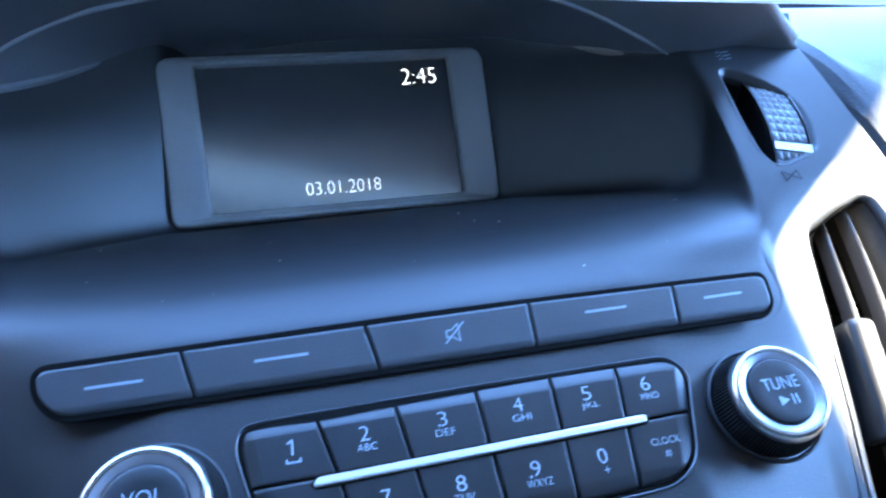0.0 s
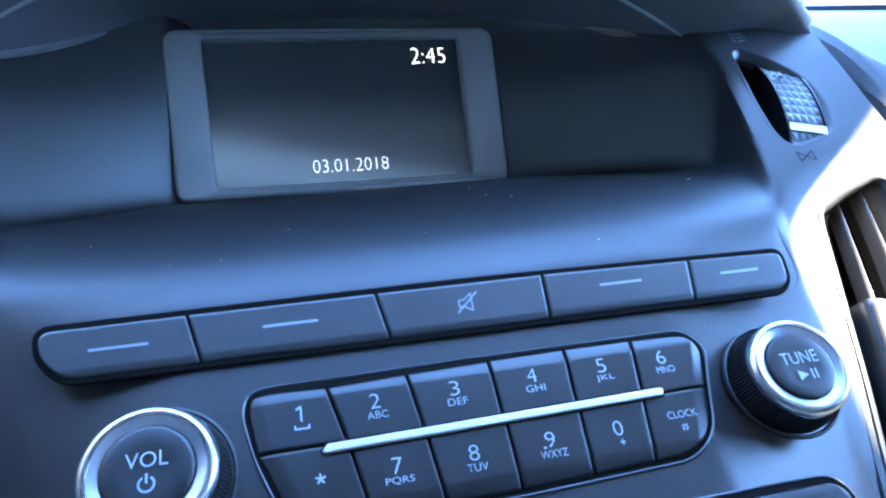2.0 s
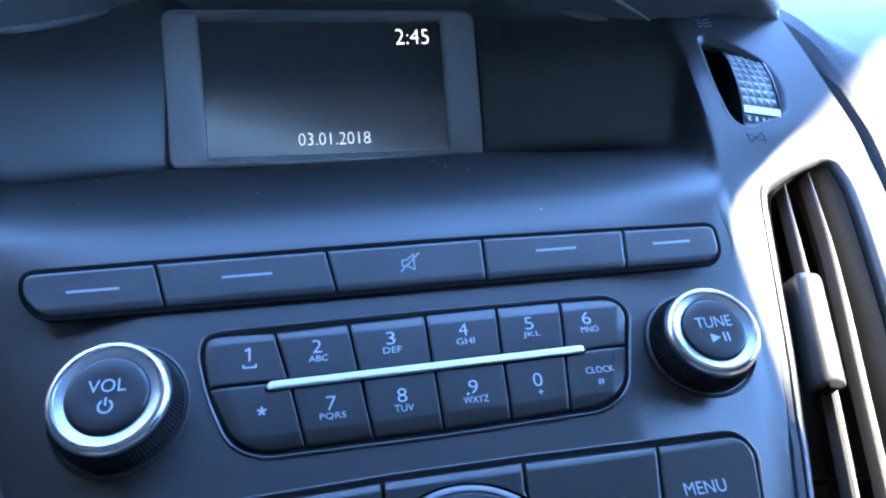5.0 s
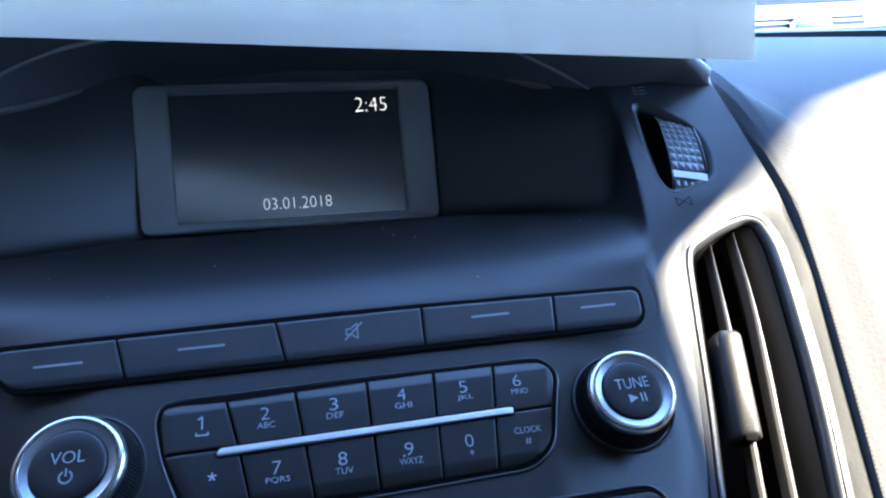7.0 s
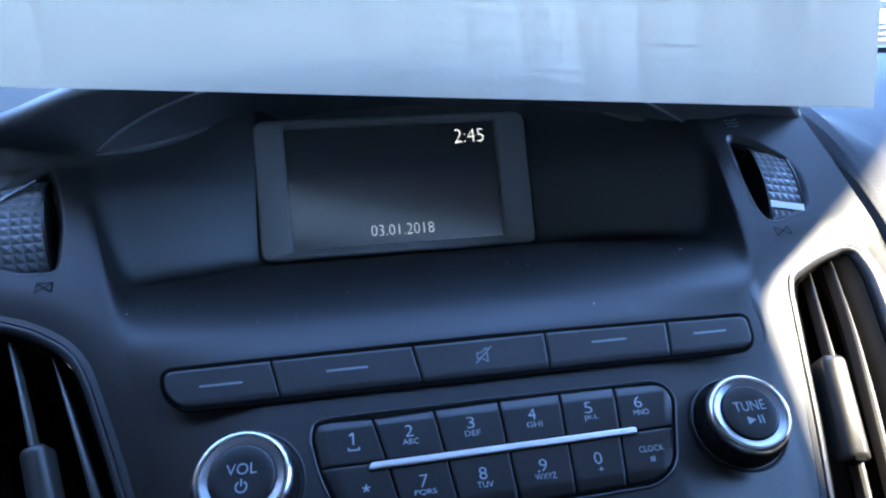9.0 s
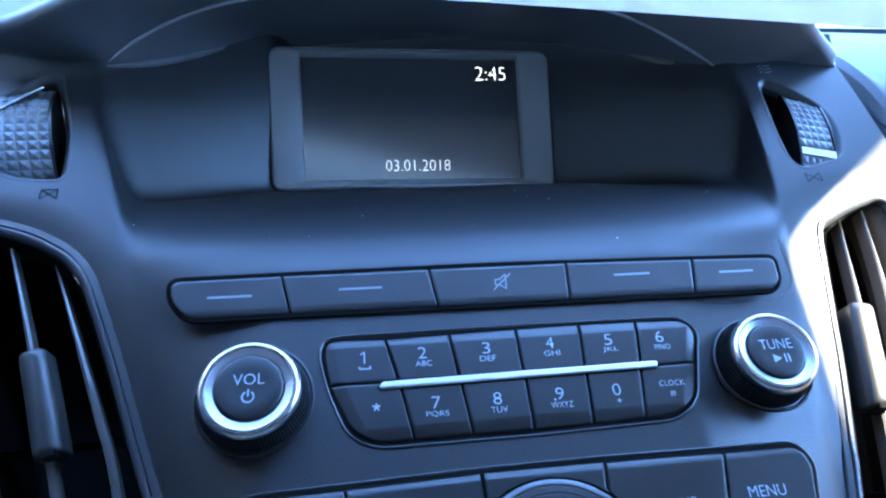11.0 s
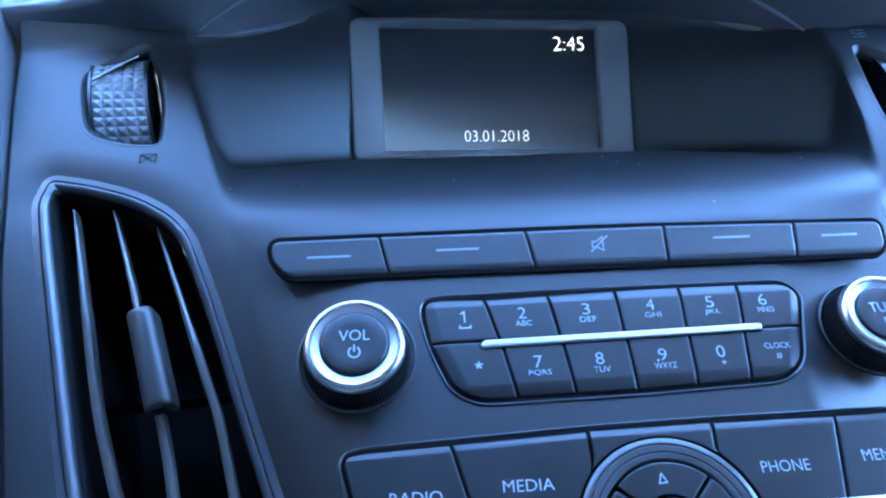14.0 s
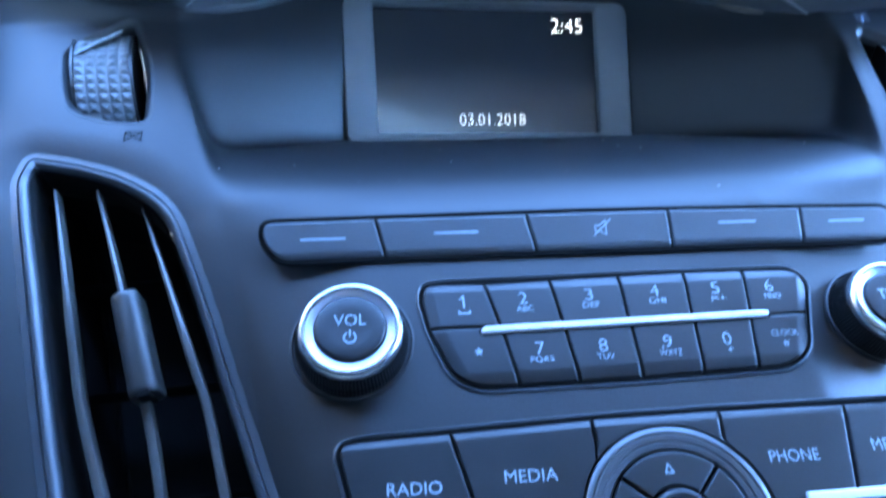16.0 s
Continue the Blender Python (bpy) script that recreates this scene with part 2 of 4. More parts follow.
def dense(net, counts_r, counts_c):
    """A control net refined by straight steps."""
    net = np.array(net, float)
    rows = [net[i] + (net[i + 1] - net[i]) * s / c for i, c in enumerate(counts_r) for s in range(c)] + [net[-1]]
    a = np.array(rows)
    cols = [a[:, j] + (a[:, j + 1] - a[:, j]) * s / c for j, c in enumerate(counts_c) for s in range(c)] + [a[:, -1]]
    return np.stack(cols, 1)


def spline(pts, k=6):
    pts = [Vector(p) for p in pts]
    ext = [pts[0] * 2 - pts[1]] + pts + [pts[-1] * 2 - pts[-2]]
    out = []
    for i in range(1, len(ext) - 2):
        a, b, c, d = ext[i - 1 : i + 3]
        for s in range(k):
            t = s / k
            out.append(0.5 * (2 * b + (c - a) * t + (2 * a - 5 * b + 4 * c - d) * t * t + (3 * b - a - 3 * c + d) * t**3))
    return out + [pts[-1]]


# ---- openings in the fascia (x, v) ----
vent_left_edge = [(-165.0, -77), (-161.4, -88), (-153.3, -110), (-143.7, -137), (-129, -172), (-73, -172), (-86.7, -145.3), (-94.9, -129.4), (-105.3, -107.7), (-115.8, -88.8), (-122.3, -82.8), (-134.0, -77.1), (-148.4, -73.3), (-163.0, -71.0)]
vent_right_edge = [(147.5, -74.3), (136.0, -76.8), (122.8, -82.0), (120.2, -87.0), (117.4, -98.2), (111.9, -122.4), (108.3, -135.0), (97.0, -172.0), (137.0, -172.0), (145.0, -142.2), (148.5, -128.4), (151.2, -114.6), (154.0, -93.6), (155.0, -83.0), (153.0, -76.0)]
vent_left_loop = rounded([(x, VENT.vy(y)) for x, y in vent_left_edge], [3, 8, 20, 20, 4, 4, 20, 20, 16, 8, 6, 10, 12, 2.5], 6)
vent_right_loop = rounded([(x, VENT.vy(y)) for x, y in vent_right_edge], [8, 8, 4, 4, 12, 20, 20, 4, 4, 20, 14, 14, 10, 8, 4], 6)
wheel_left_loop = rounded([(x, UPRIGHT.vy(y)) for x, y in ((-160.4, -31.4), (-157.4, -43.9), (-153.5, -53.0), (-142.3, -57.0), (-131.2, -57.6), (-132.6, -43), (-137.6, -28), (-142.0, -18.9), (-146.5, -20.6))], [2.5, 10, 4, 10, 2, 10, 12, 2, 3], 4)
wheel_right_loop = rounded([(x, UPRIGHT.vy(y)) for x, y in ((125.5, -27.9), (123.9, -46.0), (123.9, -58.0), (125.6, -62.6), (140.6, -58.6), (143.9, -50.0), (142.6, -40.2), (133.9, -32.0))], [2, 14, 4, 2.5, 2.5, 8, 8, 8], 4)
HOLES = [(VENT, vent_left_loop), (VENT, vent_right_loop), (UPRIGHT, wheel_left_loop), (UPRIGHT, wheel_right_loop)]
HOLES = [(pl, inset(lp, -1.2 if pl is VENT else -2.3)) for pl, lp in HOLES]


def foot(q, loop):
    """The nearest point of a loop."""
    best = None
    for a, b in zip(loop, loop[1:] + loop[:1]):
        e = b - a
        k = min(1.0, max(0.0, (q - a).dot(e) / max(e.length_squared, 1e-9)))
        w = a + e * k
        if best is None or (q - w).length < (q - best).length:
            best = w
    return best


def solid_fascia(p):
    p = p / MM
    for pl, lp in HOLES:
        d = p - pl.o
        if abs(d.dot(pl.n)) < 9 and inside((d.x, d.dot(pl.v)), lp):
            return False
    d = p - SCREEN.o
    return not (abs(d.dot(SCREEN.u)) < 56.5 and 0 < d.dot(SCREEN.v) < 54.5 and abs(d.dot(SCREEN.n)) < 30)


# ---- centre stack fascia: rows of (seam, upright, upright edge, bezel side | mirrored to the right) ----
STACK = [
    # centre y, z, upright y, z, then x: left seam, left edge, left bezel, right bezel, right edge, right seam
    (-195, 875.4, -172, 872.6, -147, -74, -60, 60, 99, 147),
    (-158, 902.1, -146, 896.3, -156, -86, -60, 60, 102, 152.2),
    (-105.5, 939.9, -103, 935.6, -168.7, -97, -60, 60, 106, 160.2),
    (-97.5, 950.1, -93, 944.6, -171.3, -101, -60, 60, 107.5, 162.3),
    (-82, 956.5, -84, 952.2, -173.2, -105, -62, 56, 110.4, 163.2),
    (-55, 960.0, -66, 965.6, -177.5, -111.2, -65, 52, 113.0, 164.0),
    (-28, 956.0, -48, 978.0, -182.0, -118, -68, 50, 114.8, 163.0),
    (-5.5, 948.9, -38, 984.8, -184.5, -121.5, -69, 50, 115.6, 162.5),
    (9.3, 976.5, -28, 991.7, -186.5, -124.6, -68.5, 51, 116, 161.5),
    (22.4, 1001.0, -18, 998.4, -188.5, -127, -68, 53, 115, 160.5),
    (25.0, 1008.0, -12.5, 1008.5, -189.5, -126, -68, 53, 111, 160.5),
]
# foot of the recess's side wall, left and right
FOOT_L = {4: (-99, -83.0, 954.8), 5: (-106.5, -62, 958.2), 6: (-112.5, -50, 957.8), 7: (-113.0, -45, 956.5)}
FOOT_R = {4: (106.5, -84, 954.8), 5: (109.5, -65, 958.2), 6: (110.5, -53, 957.8), 7: (109.5, -46, 956.5)}
FOOT_V = -9.0
BACK = {8: (17.3, 972.7), 9: (31.5, 1001.5), 10: (34.0, 1008.0)}
net = []
for k, (cy, cz, uy, uz, xs, xe, xb, rb, re, rs) in enumerate(STACK):
    by, bz = BACK.get(k, (cy, cz))
    le, ri = Vector((xe, uy, uz)), Vector((re, uy, uz))
    back = Vector((0, 3.4, 0.0)) * (k > 6)
    turn = Vector((0, 4.2, -2.4)) * (1.0 if k > 6 else 0.5 if k == 6 else 0.0)
    lc, rc = Vector((xb + 1.0 * (k > 6), cy, cz)) - turn + back, Vector((rb - 1.0 * (k > 6), cy, cz)) + turn + back
    if k > 6:
        lc = lc + SCREEN.n * 2.0
    rim_pts = [(xb + 9, by, bz), ((xb + rb) / 2, by, bz), (rb - 9, by, bz)]
    if k == 7:
        # the ledge ends along the foot of the bezel
        lc, rc = SCREEN.at(-60.5, FOOT_V, 2.0) / MM, SCREEN.at(60.5, FOOT_V, 2.0) / MM
        rim_pts = [tuple(SCREEN.at(x, FOOT_V, 1.0) / MM) for x in (-50.0, 0.0, 50.0)]
    ld, rd = FOOT_L.get(k, tuple(le.lerp(lc, 0.14))), FOOT_R.get(k, tuple(ri.lerp(rc, 0.14)))
    net.append([(xs - 0.9, uy + 4, uz - 8), (xs - 0.3, uy + 0.6, uz - 1.2), (xs + 1, uy, uz), ((xs + xe) / 2, uy, uz), (xe, uy, uz), ld, tuple(lc), *rim_pts, tuple(rc), rd, (re, uy, uz), ((re + rs) / 2, uy, uz), (rs - 1, uy, uz), (rs + 0.3, uy + 0.6, uz - 1.2), (rs + 0.9, uy + 4, uz - 8)])
g = dense(net, (22, 36, 9, 12, 16, 14, 12, 26, 26, 6), (2, 2, 20, 20, 8, 22, 5, 35, 35, 5, 26, 10, 16, 16, 2, 2))
g = smooth_rows(g, 6, 0)
soft = smooth_rows(g[60:134, 40:194], 45, 0)
share = np.clip(np.minimum(np.arange(74) - 4, 69 - np.arange(74)) / 16, 0, 1)[:, None, None]
g[60:134, 40:194] = g[60:134, 40:194] * (1 - share) + soft * share
k = 52
g[-k:] = smooth_rows(g[-k:], 8, 0)
g[106:140, 46:188] = smooth_rows(g[106:140, 46:188], 12, 0)
for a, b in ((48, 64), (168, 186)):
    g[58:, a:b] = smooth_rows(g[58:, a:b], 8, 1)
g[:, 5:-5] = smooth_rows(g, 1, 1)[:, 5:-5]


def dip(p):
    """The fascia sinks softly towards each vent."""
    p = Vector(p)
    for pl, lp in HOLES[:2]:
        d = p - pl.o
        q = Vector((d.x, d.dot(pl.v)))
        if abs(d.dot(pl.n)) < 12 and lp[0].x * q.x > 0 and abs(q.x) > 70:
            near = 0.0 if inside(q, lp) else (q - foot(q, lp)).length
            if near < 11:
                return p - pl.n * 1.7 * (1 - near / 11) ** 1.6
    return p


g = [[dip(p) for p in r] for r in g]
flat_g = np.array([tuple(p) for r in g for p in r])


def level(plane, x, v):
    """How far the fascia stands out of a work plane at (x, v)."""
    d = flat_g - np.array(plane.o)
    dv, dn = d @ np.array(plane.v), d @ np.array(plane.n)
    far = (d[:, 0] - x) ** 2 + (dv - v) ** 2 + np.where(np.abs(dn) > 12, 1e6, 0)
    near = np.argsort(far)[:14]
    w = 1 / (far[near] + 0.5)
    a = np.stack([np.ones(14), d[near, 0] - x, dv[near] - v], 1)
    return float(np.linalg.lstsq(a * w[:, None], dn[near] * w, rcond=None)[0][0])


def levels(plane, loop):
    a = np.array([level(plane, p.x, p.y) for p in loop])
    for _ in range(6):
        a = (np.roll(a, 1) + 2 * a + np.roll(a, -1)) / 4
    return a


bm = sheet([[p * MM for p in r] for r in g], solid_fascia)
for w in bm.verts:
    if w.is_boundary:
        p = w.co / MM
        for pl, lp in HOLES:
            d = p - pl.o
            q = Vector((d.x, d.dot(pl.v)))
            if abs(d.dot(pl.n)) < 9 and lp[0].x * q.x > 0:
                near = foot(q, lp)
                if (q - near).length < 2.2:
                    w.co = pl.at(near.x, near.y, d.dot(pl.n))
fascia = tagged(obj("fascia", bm, plastic), "charcoal moulded plastic centre stack fascia with fine grain", "dashboard", kind="structure")

# ---- hood over the display ----
UNDER = [
    # fold, crease, front edge
    [(-197, -9, 1001), (-198, -10, 1006), (-202, -10, 1010)],
    [(-158, -12, 1004.5), (-158, -15, 1008), (-162, -20, 1013)],
    [(-124, -15.5, 1001.5), (-123, -16, 1003.0), (-143, -38, 1017)],
    [(-112, -8.5, 1001.0), (-115, -15, 1009.5), (-120, -46, 1026)],
    [(-97, 0, 1002.5), (-100, -15, 1017), (-98, -48, 1031)],
    [(-68, 25, 1008.5), (-78, -16, 1024.5), (-70, -49, 1034)],
    [(-9, 30, 1008.5), (-9, -17, 1031), (-5, -50, 1037)],
    [(54, 30, 1004.5), (64, -16, 1020.5), (48, -49, 1034.5)],
    [(78, 9, 1001.5), (85, -15.5, 1011.5), (84, -48, 1030)],
    [(97, -3.5, 997.5), (102, -15, 1002.5), (110, -46, 1024.5)],
    [(112, -14.2, 993.8), (114, -16, 995), (133, -38, 1015.5)],
    [(138, -17.5, 997), (139, -18.5, 1000), (147, -26, 1006)],
    [(161, -21, 992.5), (160, -21, 995), (157, -21, 998.5)],
]
net = []
for fold, crease, edge in UNDER:
    f, c, e = Vector(fold), Vector(crease), Vector(edge)
    end = abs(e.x) > 168
    up = Vector((0, 3, 4.5))
    side = Vector((math.copysign(1, e.x) * min(1, max(0, (abs(e.x) - 112) / 55)), 0, 0))
    t1 = e + up * 0.6 + Vector((0, -1.2, 0)) + side * 3
    t2 = e + Vector((0, 9, 4.5)) * (0.5 if end else 1.0) + side * 8
    t3 = Vector((e.x * 1.02, e.y + 40, e.z + 4)) + side * Vector((1, 0, 0)).x * 10 - Vector((0, 0, 1)) * 18 * side.length
    t4 = Vector((e.x * 1.02, 320, 1000)) + side * 14 - Vector((0, 0, 1)) * 12 * side.length
    net.append([f + Vector((0, 12, -12)), f + Vector((0, 1.5, -1.0)), c, e, t1, t2, t3, t4])
g = dense(net, (6, 6, 3, 4, 8, 12, 12, 8, 4, 3, 6, 6), (3, 10, 12, 3, 3, 8, 8))
g[:, 1:-1] = smooth_rows(g, 2, 0)[:, 1:-1]
g = smooth_rows(g, 1, 1)
hood = tagged(obj("dash_hood", sheet([[Vector(p) * MM for p in r] for r in g]), hood_plastic), "dark grained plastic hood shading the display", "dashboard", kind="structure")

# the mould line along the hood's inner crease, its highlight painted pale
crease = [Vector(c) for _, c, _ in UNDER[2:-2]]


def ridge(name, crease, size, mat, label):
    """A low rounded ridge along a line of points on the hood."""
    bm = bmesh.new()
    rows, pts = [], []
    for a, b in zip(crease, crease[1:]):
        pts += [a.lerp(b, k / 6) for k in range(6)]
    pts = [Vector(p) for p in smooth_rows([tuple(p) for p in pts + [crease[-1]]], 8)]
    for k, p in enumerate(pts):
        d = (pts[min(k + 1, len(pts) - 1)] - pts[max(k - 1, 0)]).normalized()
        w = d.cross(d.cross(Vector((0, 1, 0))).normalized())
        q = d.cross(w)
        rr = size * min(1, k / 8 + 0.2, (len(pts) - 1 - k) / 8 + 0.2)
        rows.append([bm.verts.new((p + (q * math.cos(a) + w * math.sin(a)) * rr) * MM) for a in (2 * math.pi * m / 8 for m in range(8))])
    skin(bm, rows)
    part(name, bm, mat, hood, label)


ridge("mould_line", crease, 0.85, edge_highlight, "raised mould line, its highlight painted pale")
folds = [Vector(f) for f, _, _ in UNDER]
ridge("fold_ridge", folds[2:6], 1.3, hood_plastic, "rounded fold edge")
# added strip: a brownish glint in the fold, put into shape and colour
ridge("glint_strip", [Vector((83, 5.5, 999.8)), Vector((91, 0.0, 998.2)), Vector((99, -5.5, 996.6)), Vector((107, -11.0, 994.8))], 1.5, glint_mat, "brownish strip, a glint painted into the fold")

# ---- dash pads to both sides ----
PAD = [(-260, 793), (-200, 847.5), (-160, 884), (-131, 910.5), (-103, 936), (-75, 962), (-53, 976), (-30, 984), (10, 987), (120, 987), (320, 981), (560, 972)]
SEAM_Y = [row[2] for row in STACK]
SEAM_R = [117, 137] + [float(np.interp(y, SEAM_Y, [row[9] for row in STACK])) + 1.0 for y, _ in PAD[2:8]] + [168, 174, 180, 186]
SEAM_L = [-124, -137] + [float(np.interp(y, SEAM_Y, [row[4] for row in STACK])) - 1.0 for y, _ in PAD[2:8]] + [-195, -201, -206, -210]


def pad(seams, sign, name):
    net = []
    for (y, z), x in zip(PAD, seams):
        up = (sign < 0) * min(1, max(0, (y + 75) / 60))
        lift = (sign > 0) * 10 * min(1, max(0, (y + 50) / 40)) * min(1, max(0, (200 - y) / 120))
        roll = lift * 1.0 + 0.3 + 2.6 * min(1, max(0, (y + 66) / 36))
        net.append([(x, y + 5, z - 12), (x + sign * 0.2, y + 0.5, z - 1.6), (x + sign * 0.9, y, z + roll * 0.3 + 8 * up), (x + sign * 3.6, y - 0.2 * roll, z + roll * 0.8 + 26 * up), (x + sign * 8, y, z + roll + 44 * up), (x + sign * 16, y, z + 1 + roll * 0.45 + 60 * up), (x + sign * 25, y, z + 0.6 + 68 * up), (x + sign * 140, y - 2 - 0.09 * max(0, y - 60), z + 1 + 90 * up), (x + sign * 520, y - 5 - 0.42 * max(0, y - 60), z - 6 + 90 * up)])
    a = dense(net, (3, 4, 6, 6, 6, 6, 6, 6, 8, 6, 6), (2, 2, 3, 4, 4, 4, 10, 10))
    a = smooth_rows(a, 5, 0)
    rows = [[Vector(p) * MM for p in r] for r in a]
    if sign < 0:
        rows = [r[::-1] for r in rows]
    return tagged(obj(name, sheet(rows), pad_skin), "dark pebble-grained dash pad beside the centre stack", "dashboard", kind="structure")


def stitching(owner, seams, sign):
    """A close row of dark stitches along the pad's edge."""
    bm = bmesh.new()
    ys = [y for y, _ in PAD]
    y = -190.0
    while y < -34:
        x, z = float(np.interp(y, ys, seams)), float(np.interp(y, ys, [q for _, q in PAD]))
        m = Matrix.Translation(Vector((x + sign * 0.9, y, z + 0.25)) * MM) @ Matrix.Rotation(radians(41), 4, "X") @ Matrix.Rotation(radians(sign * 25), 4, "Z") @ Matrix.Diagonal((0.9, 0.5, 0.5, 1))
        bmesh.ops.create_icosphere(bm, subdivisions=1, radius=0.7 * MM, matrix=m)
        y += 0.95
    part("stitching", bm, stitch_thread, owner, "dark stitched seam")


stitching(pad(SEAM_R, 1, "dash_pad_right"), SEAM_R, 1)
stitching(pad(SEAM_L, -1, "dash_pad_left"), SEAM_L, -1)

# ---- display ----
display = thing("display_unit", "small dark dashboard screen showing time and date in grey bezel", "display")
outer = [Vector(p) for p in ((-60.0, -4.6), (60.2, -4.7), (61.1, 56.8), (-60.9, 57.0))]
outer_r = rounded([tuple(p) for p in outer], [4, 4, 6, 6], 6)
inner_r = rounded([(-46.8, 0.0), (46.8, 0.0), (47.8, 54.4), (-47.8, 54.4)], 0.8, 6)
bm = bmesh.new()
rings = []
for lp, n in ((inset(outer_r, -0.2), -6.0), (outer_r, 4.2), (inset(outer_r, 0.5), 4.9), (inset(outer_r, 1.4), 5.1), (inset(inner_r, -1.6), 2.6), (inset(inner_r, -0.7), 2.2), (inset(inner_r, -0.2), 1.4), (inner_r, -1.5)):
    rings.append([bm.verts.new(SCREEN.at(p.x, p.y, n)) for p in lp])
skin(bm, rings)
part("bezel", bm, bezel_plastic, display, "grey bevelled plastic bezel")
screen = part("screen", slab(SCREEN, inset(inner_r, -0.4), -3.0, -0.8, 0.2), screen_glass, display, "dark glossy screen")
words("time_text", "2:45", SCREEN, 35.8, 48.0, 13.6, 6.3, -0.8, lit_text, screen, "lit white clock digits", weight=-0.026)
words("date_text", "03.01.2018", SCREEN, 1.3, 6.4, 28.0, 4.9, -0.8, dim_text, screen, "lit white date digits", weight=-0.024)

# ---- strip of five buttons ----
strip = thing("button_strip", "row of five dark plastic buttons with pale line marks", "buttons")
row_loop = rounded([(-83.5, -12.6), (94.6, -12.6), (97.2, -9.6), (97.3, -1.2), (10.0, 0.3), (-89.0, 0.0), (-88.6, -7.0)][:], [6, 3, 4, 3, 20, 4, 5], 6)
# no pocket is cut: a black plate paints the shade between buttons
part("strip_gap_plate", slab(STRIP, inset(row_loop, -0.8), -1.0, 0.6, 0.2), gap_shade, strip)
# the low step that runs under the row and up beside its end
sweep = spline([(-73.0, -15.1), (-40.0, -15.2), (0.0, -15.0), (40.0, -14.8), (80.0, -14.5), (94.5, -14.0), (101.2, -12.0), (104.9, -7.2), (105.2, -0.4), (102.6, 7.0), (101.6, 11.0)])
sweep_n = np.array([level(STRIP, p.x, p.y) for p in sweep])
for _ in range(8):
    sweep_n[1:-1] = (sweep_n[:-2] + 2 * sweep_n[1:-1] + sweep_n[2:]) / 4
bm = bmesh.new()
rows = []
for k, (p, b) in enumerate(zip(sweep, sweep_n)):
    d = (sweep[min(k + 1, len(sweep) - 1)] - sweep[max(k - 1, 0)]).normalized()
    w = Vector((-d.y, d.x))
    high = min(1, k / 22, (len(sweep) - 1 - k) / 14)
    rows.append([bm.verts.new(STRIP.at(*(p + w * a), b - 0.25 + h * high)) for a, h in ((-2.4, -0.1), (-1.2, 0.18), (-0.5, 0.29), (0.0, 0.3), (0.5, 0.2), (1.2, -0.1))])
skin(bm, rows, close=False)
part("step_edge", bm, plastic, strip, "low moulded step")
tops, bots = [-56.4, -12.6, 29.6, 69.8], [-53.8, -10.5, 29.5, 68.9]
G = 0.35
strip_keys = []
for i in range(5):
    a = [(-83.3, -12.0), (bots[0] - G, -12.0), (tops[0] - G, -0.7), (-88.3, -0.9), (-87.9, -6.5)] if i == 0 else None
    if i == 4:
        a = [(bots[3] + G, -12.0), (94.2, -12.0), (96.6, -9.4), (96.6, -2.0), (tops[3] + G, -1.4)]
    if a is None:
        a = [(bots[i - 1] + G, -12.0), (bots[i] - G, -12.0), (tops[i] - G, -0.7 if i < 3 else -1.4), (tops[i - 1] + G, -0.7)]
    r = [5, 0.5, 0.5, 3.5, 4] if i == 0 else [0.5, 1.8, 2.0, 2.2, 0.5] if i == 4 else 0.5
    strip_keys.append(part("button", facet(slab(STRIP, rounded(a, r), 0.2, 1.3, 0.45), STRIP, [((-90.0, -12.2), (95.0, -12.2))], 1.8, 0.55), strip_plastic, strip))
for i, (a, b, v) in enumerate(((-77.5, -65.1, -6.3), (-39.5, -27.1, -5.6), (None, None, 0), (44.3, 55.3, -5.2), (77.9, 88.5, -5.9))):
    bm = bmesh.new()
    if a is None:
        # struck-out loudspeaker
        stroke(bm, STRIP, [(7.2, -6.6), (7.2, -4.9), (8.5, -4.9), (10.4, -3.4), (10.4, -7.8), (8.5, -6.6), (7.2, -6.6)], 0.36, 1.36)
        stroke(bm, STRIP, [(6.7, -8.0), (11.9, -3.2)], 0.42, 1.37)
    else:
        stroke(bm, STRIP, [(a, v), (b, v)], 0.65, 1.36)
    part("mark", bm, legend, strip_keys[i], "pale blue-white mark", smooth=False)

# ---- phone keypad ----
keypad = thing("keypad", "dark twelve-key phone keypad with white digits and silver bar", "keypad")


def kv(y):
    """The v of a row of the keypads."""
    return FACE.vy(y + 0.6 - 0.024 * (115 + y))


pad_loop = rounded([(-43.6, kv(-114.6)), (-44.6, kv(-118)), (-42.4, kv(-126.8)), (-37.2, kv(-137.2)), (-30.5, kv(-140.2)), (12, kv(-139.7)), (53.0, kv(-138.4)), (59.8, kv(-134.5)), (62.8, kv(-125.4)), (65.6, kv(-117.5)), (61.8, kv(-113.6)), (10, kv(-113.6)), (-39.0, kv(-114.0))], [3, 3, 12, 5, 4, 5, 4, 4, 12, 3, 4, 5, 3], 5)
# black plate under the keys, painting the shade of their gaps
bm = slab(FACE, inset(pad_loop, -0.7), -1.0, 0.25, 0.2)
part("keypad_gap_plate", bm, gap_shade, keypad)
bm = bmesh.new()
rings = [[bm.verts.new(FACE.at(p.x, p.y, n)) for p in inset(pad_loop, d)] for d, n in ((-1.5, -0.3), (-1.3, 0.4), (-1.0, 0.6), (-0.7, 0.4), (-0.6, -0.3))]
skin(bm, rings)
part("keypad_rim", bm, rim_plastic, keypad, "thin raised plastic rim")
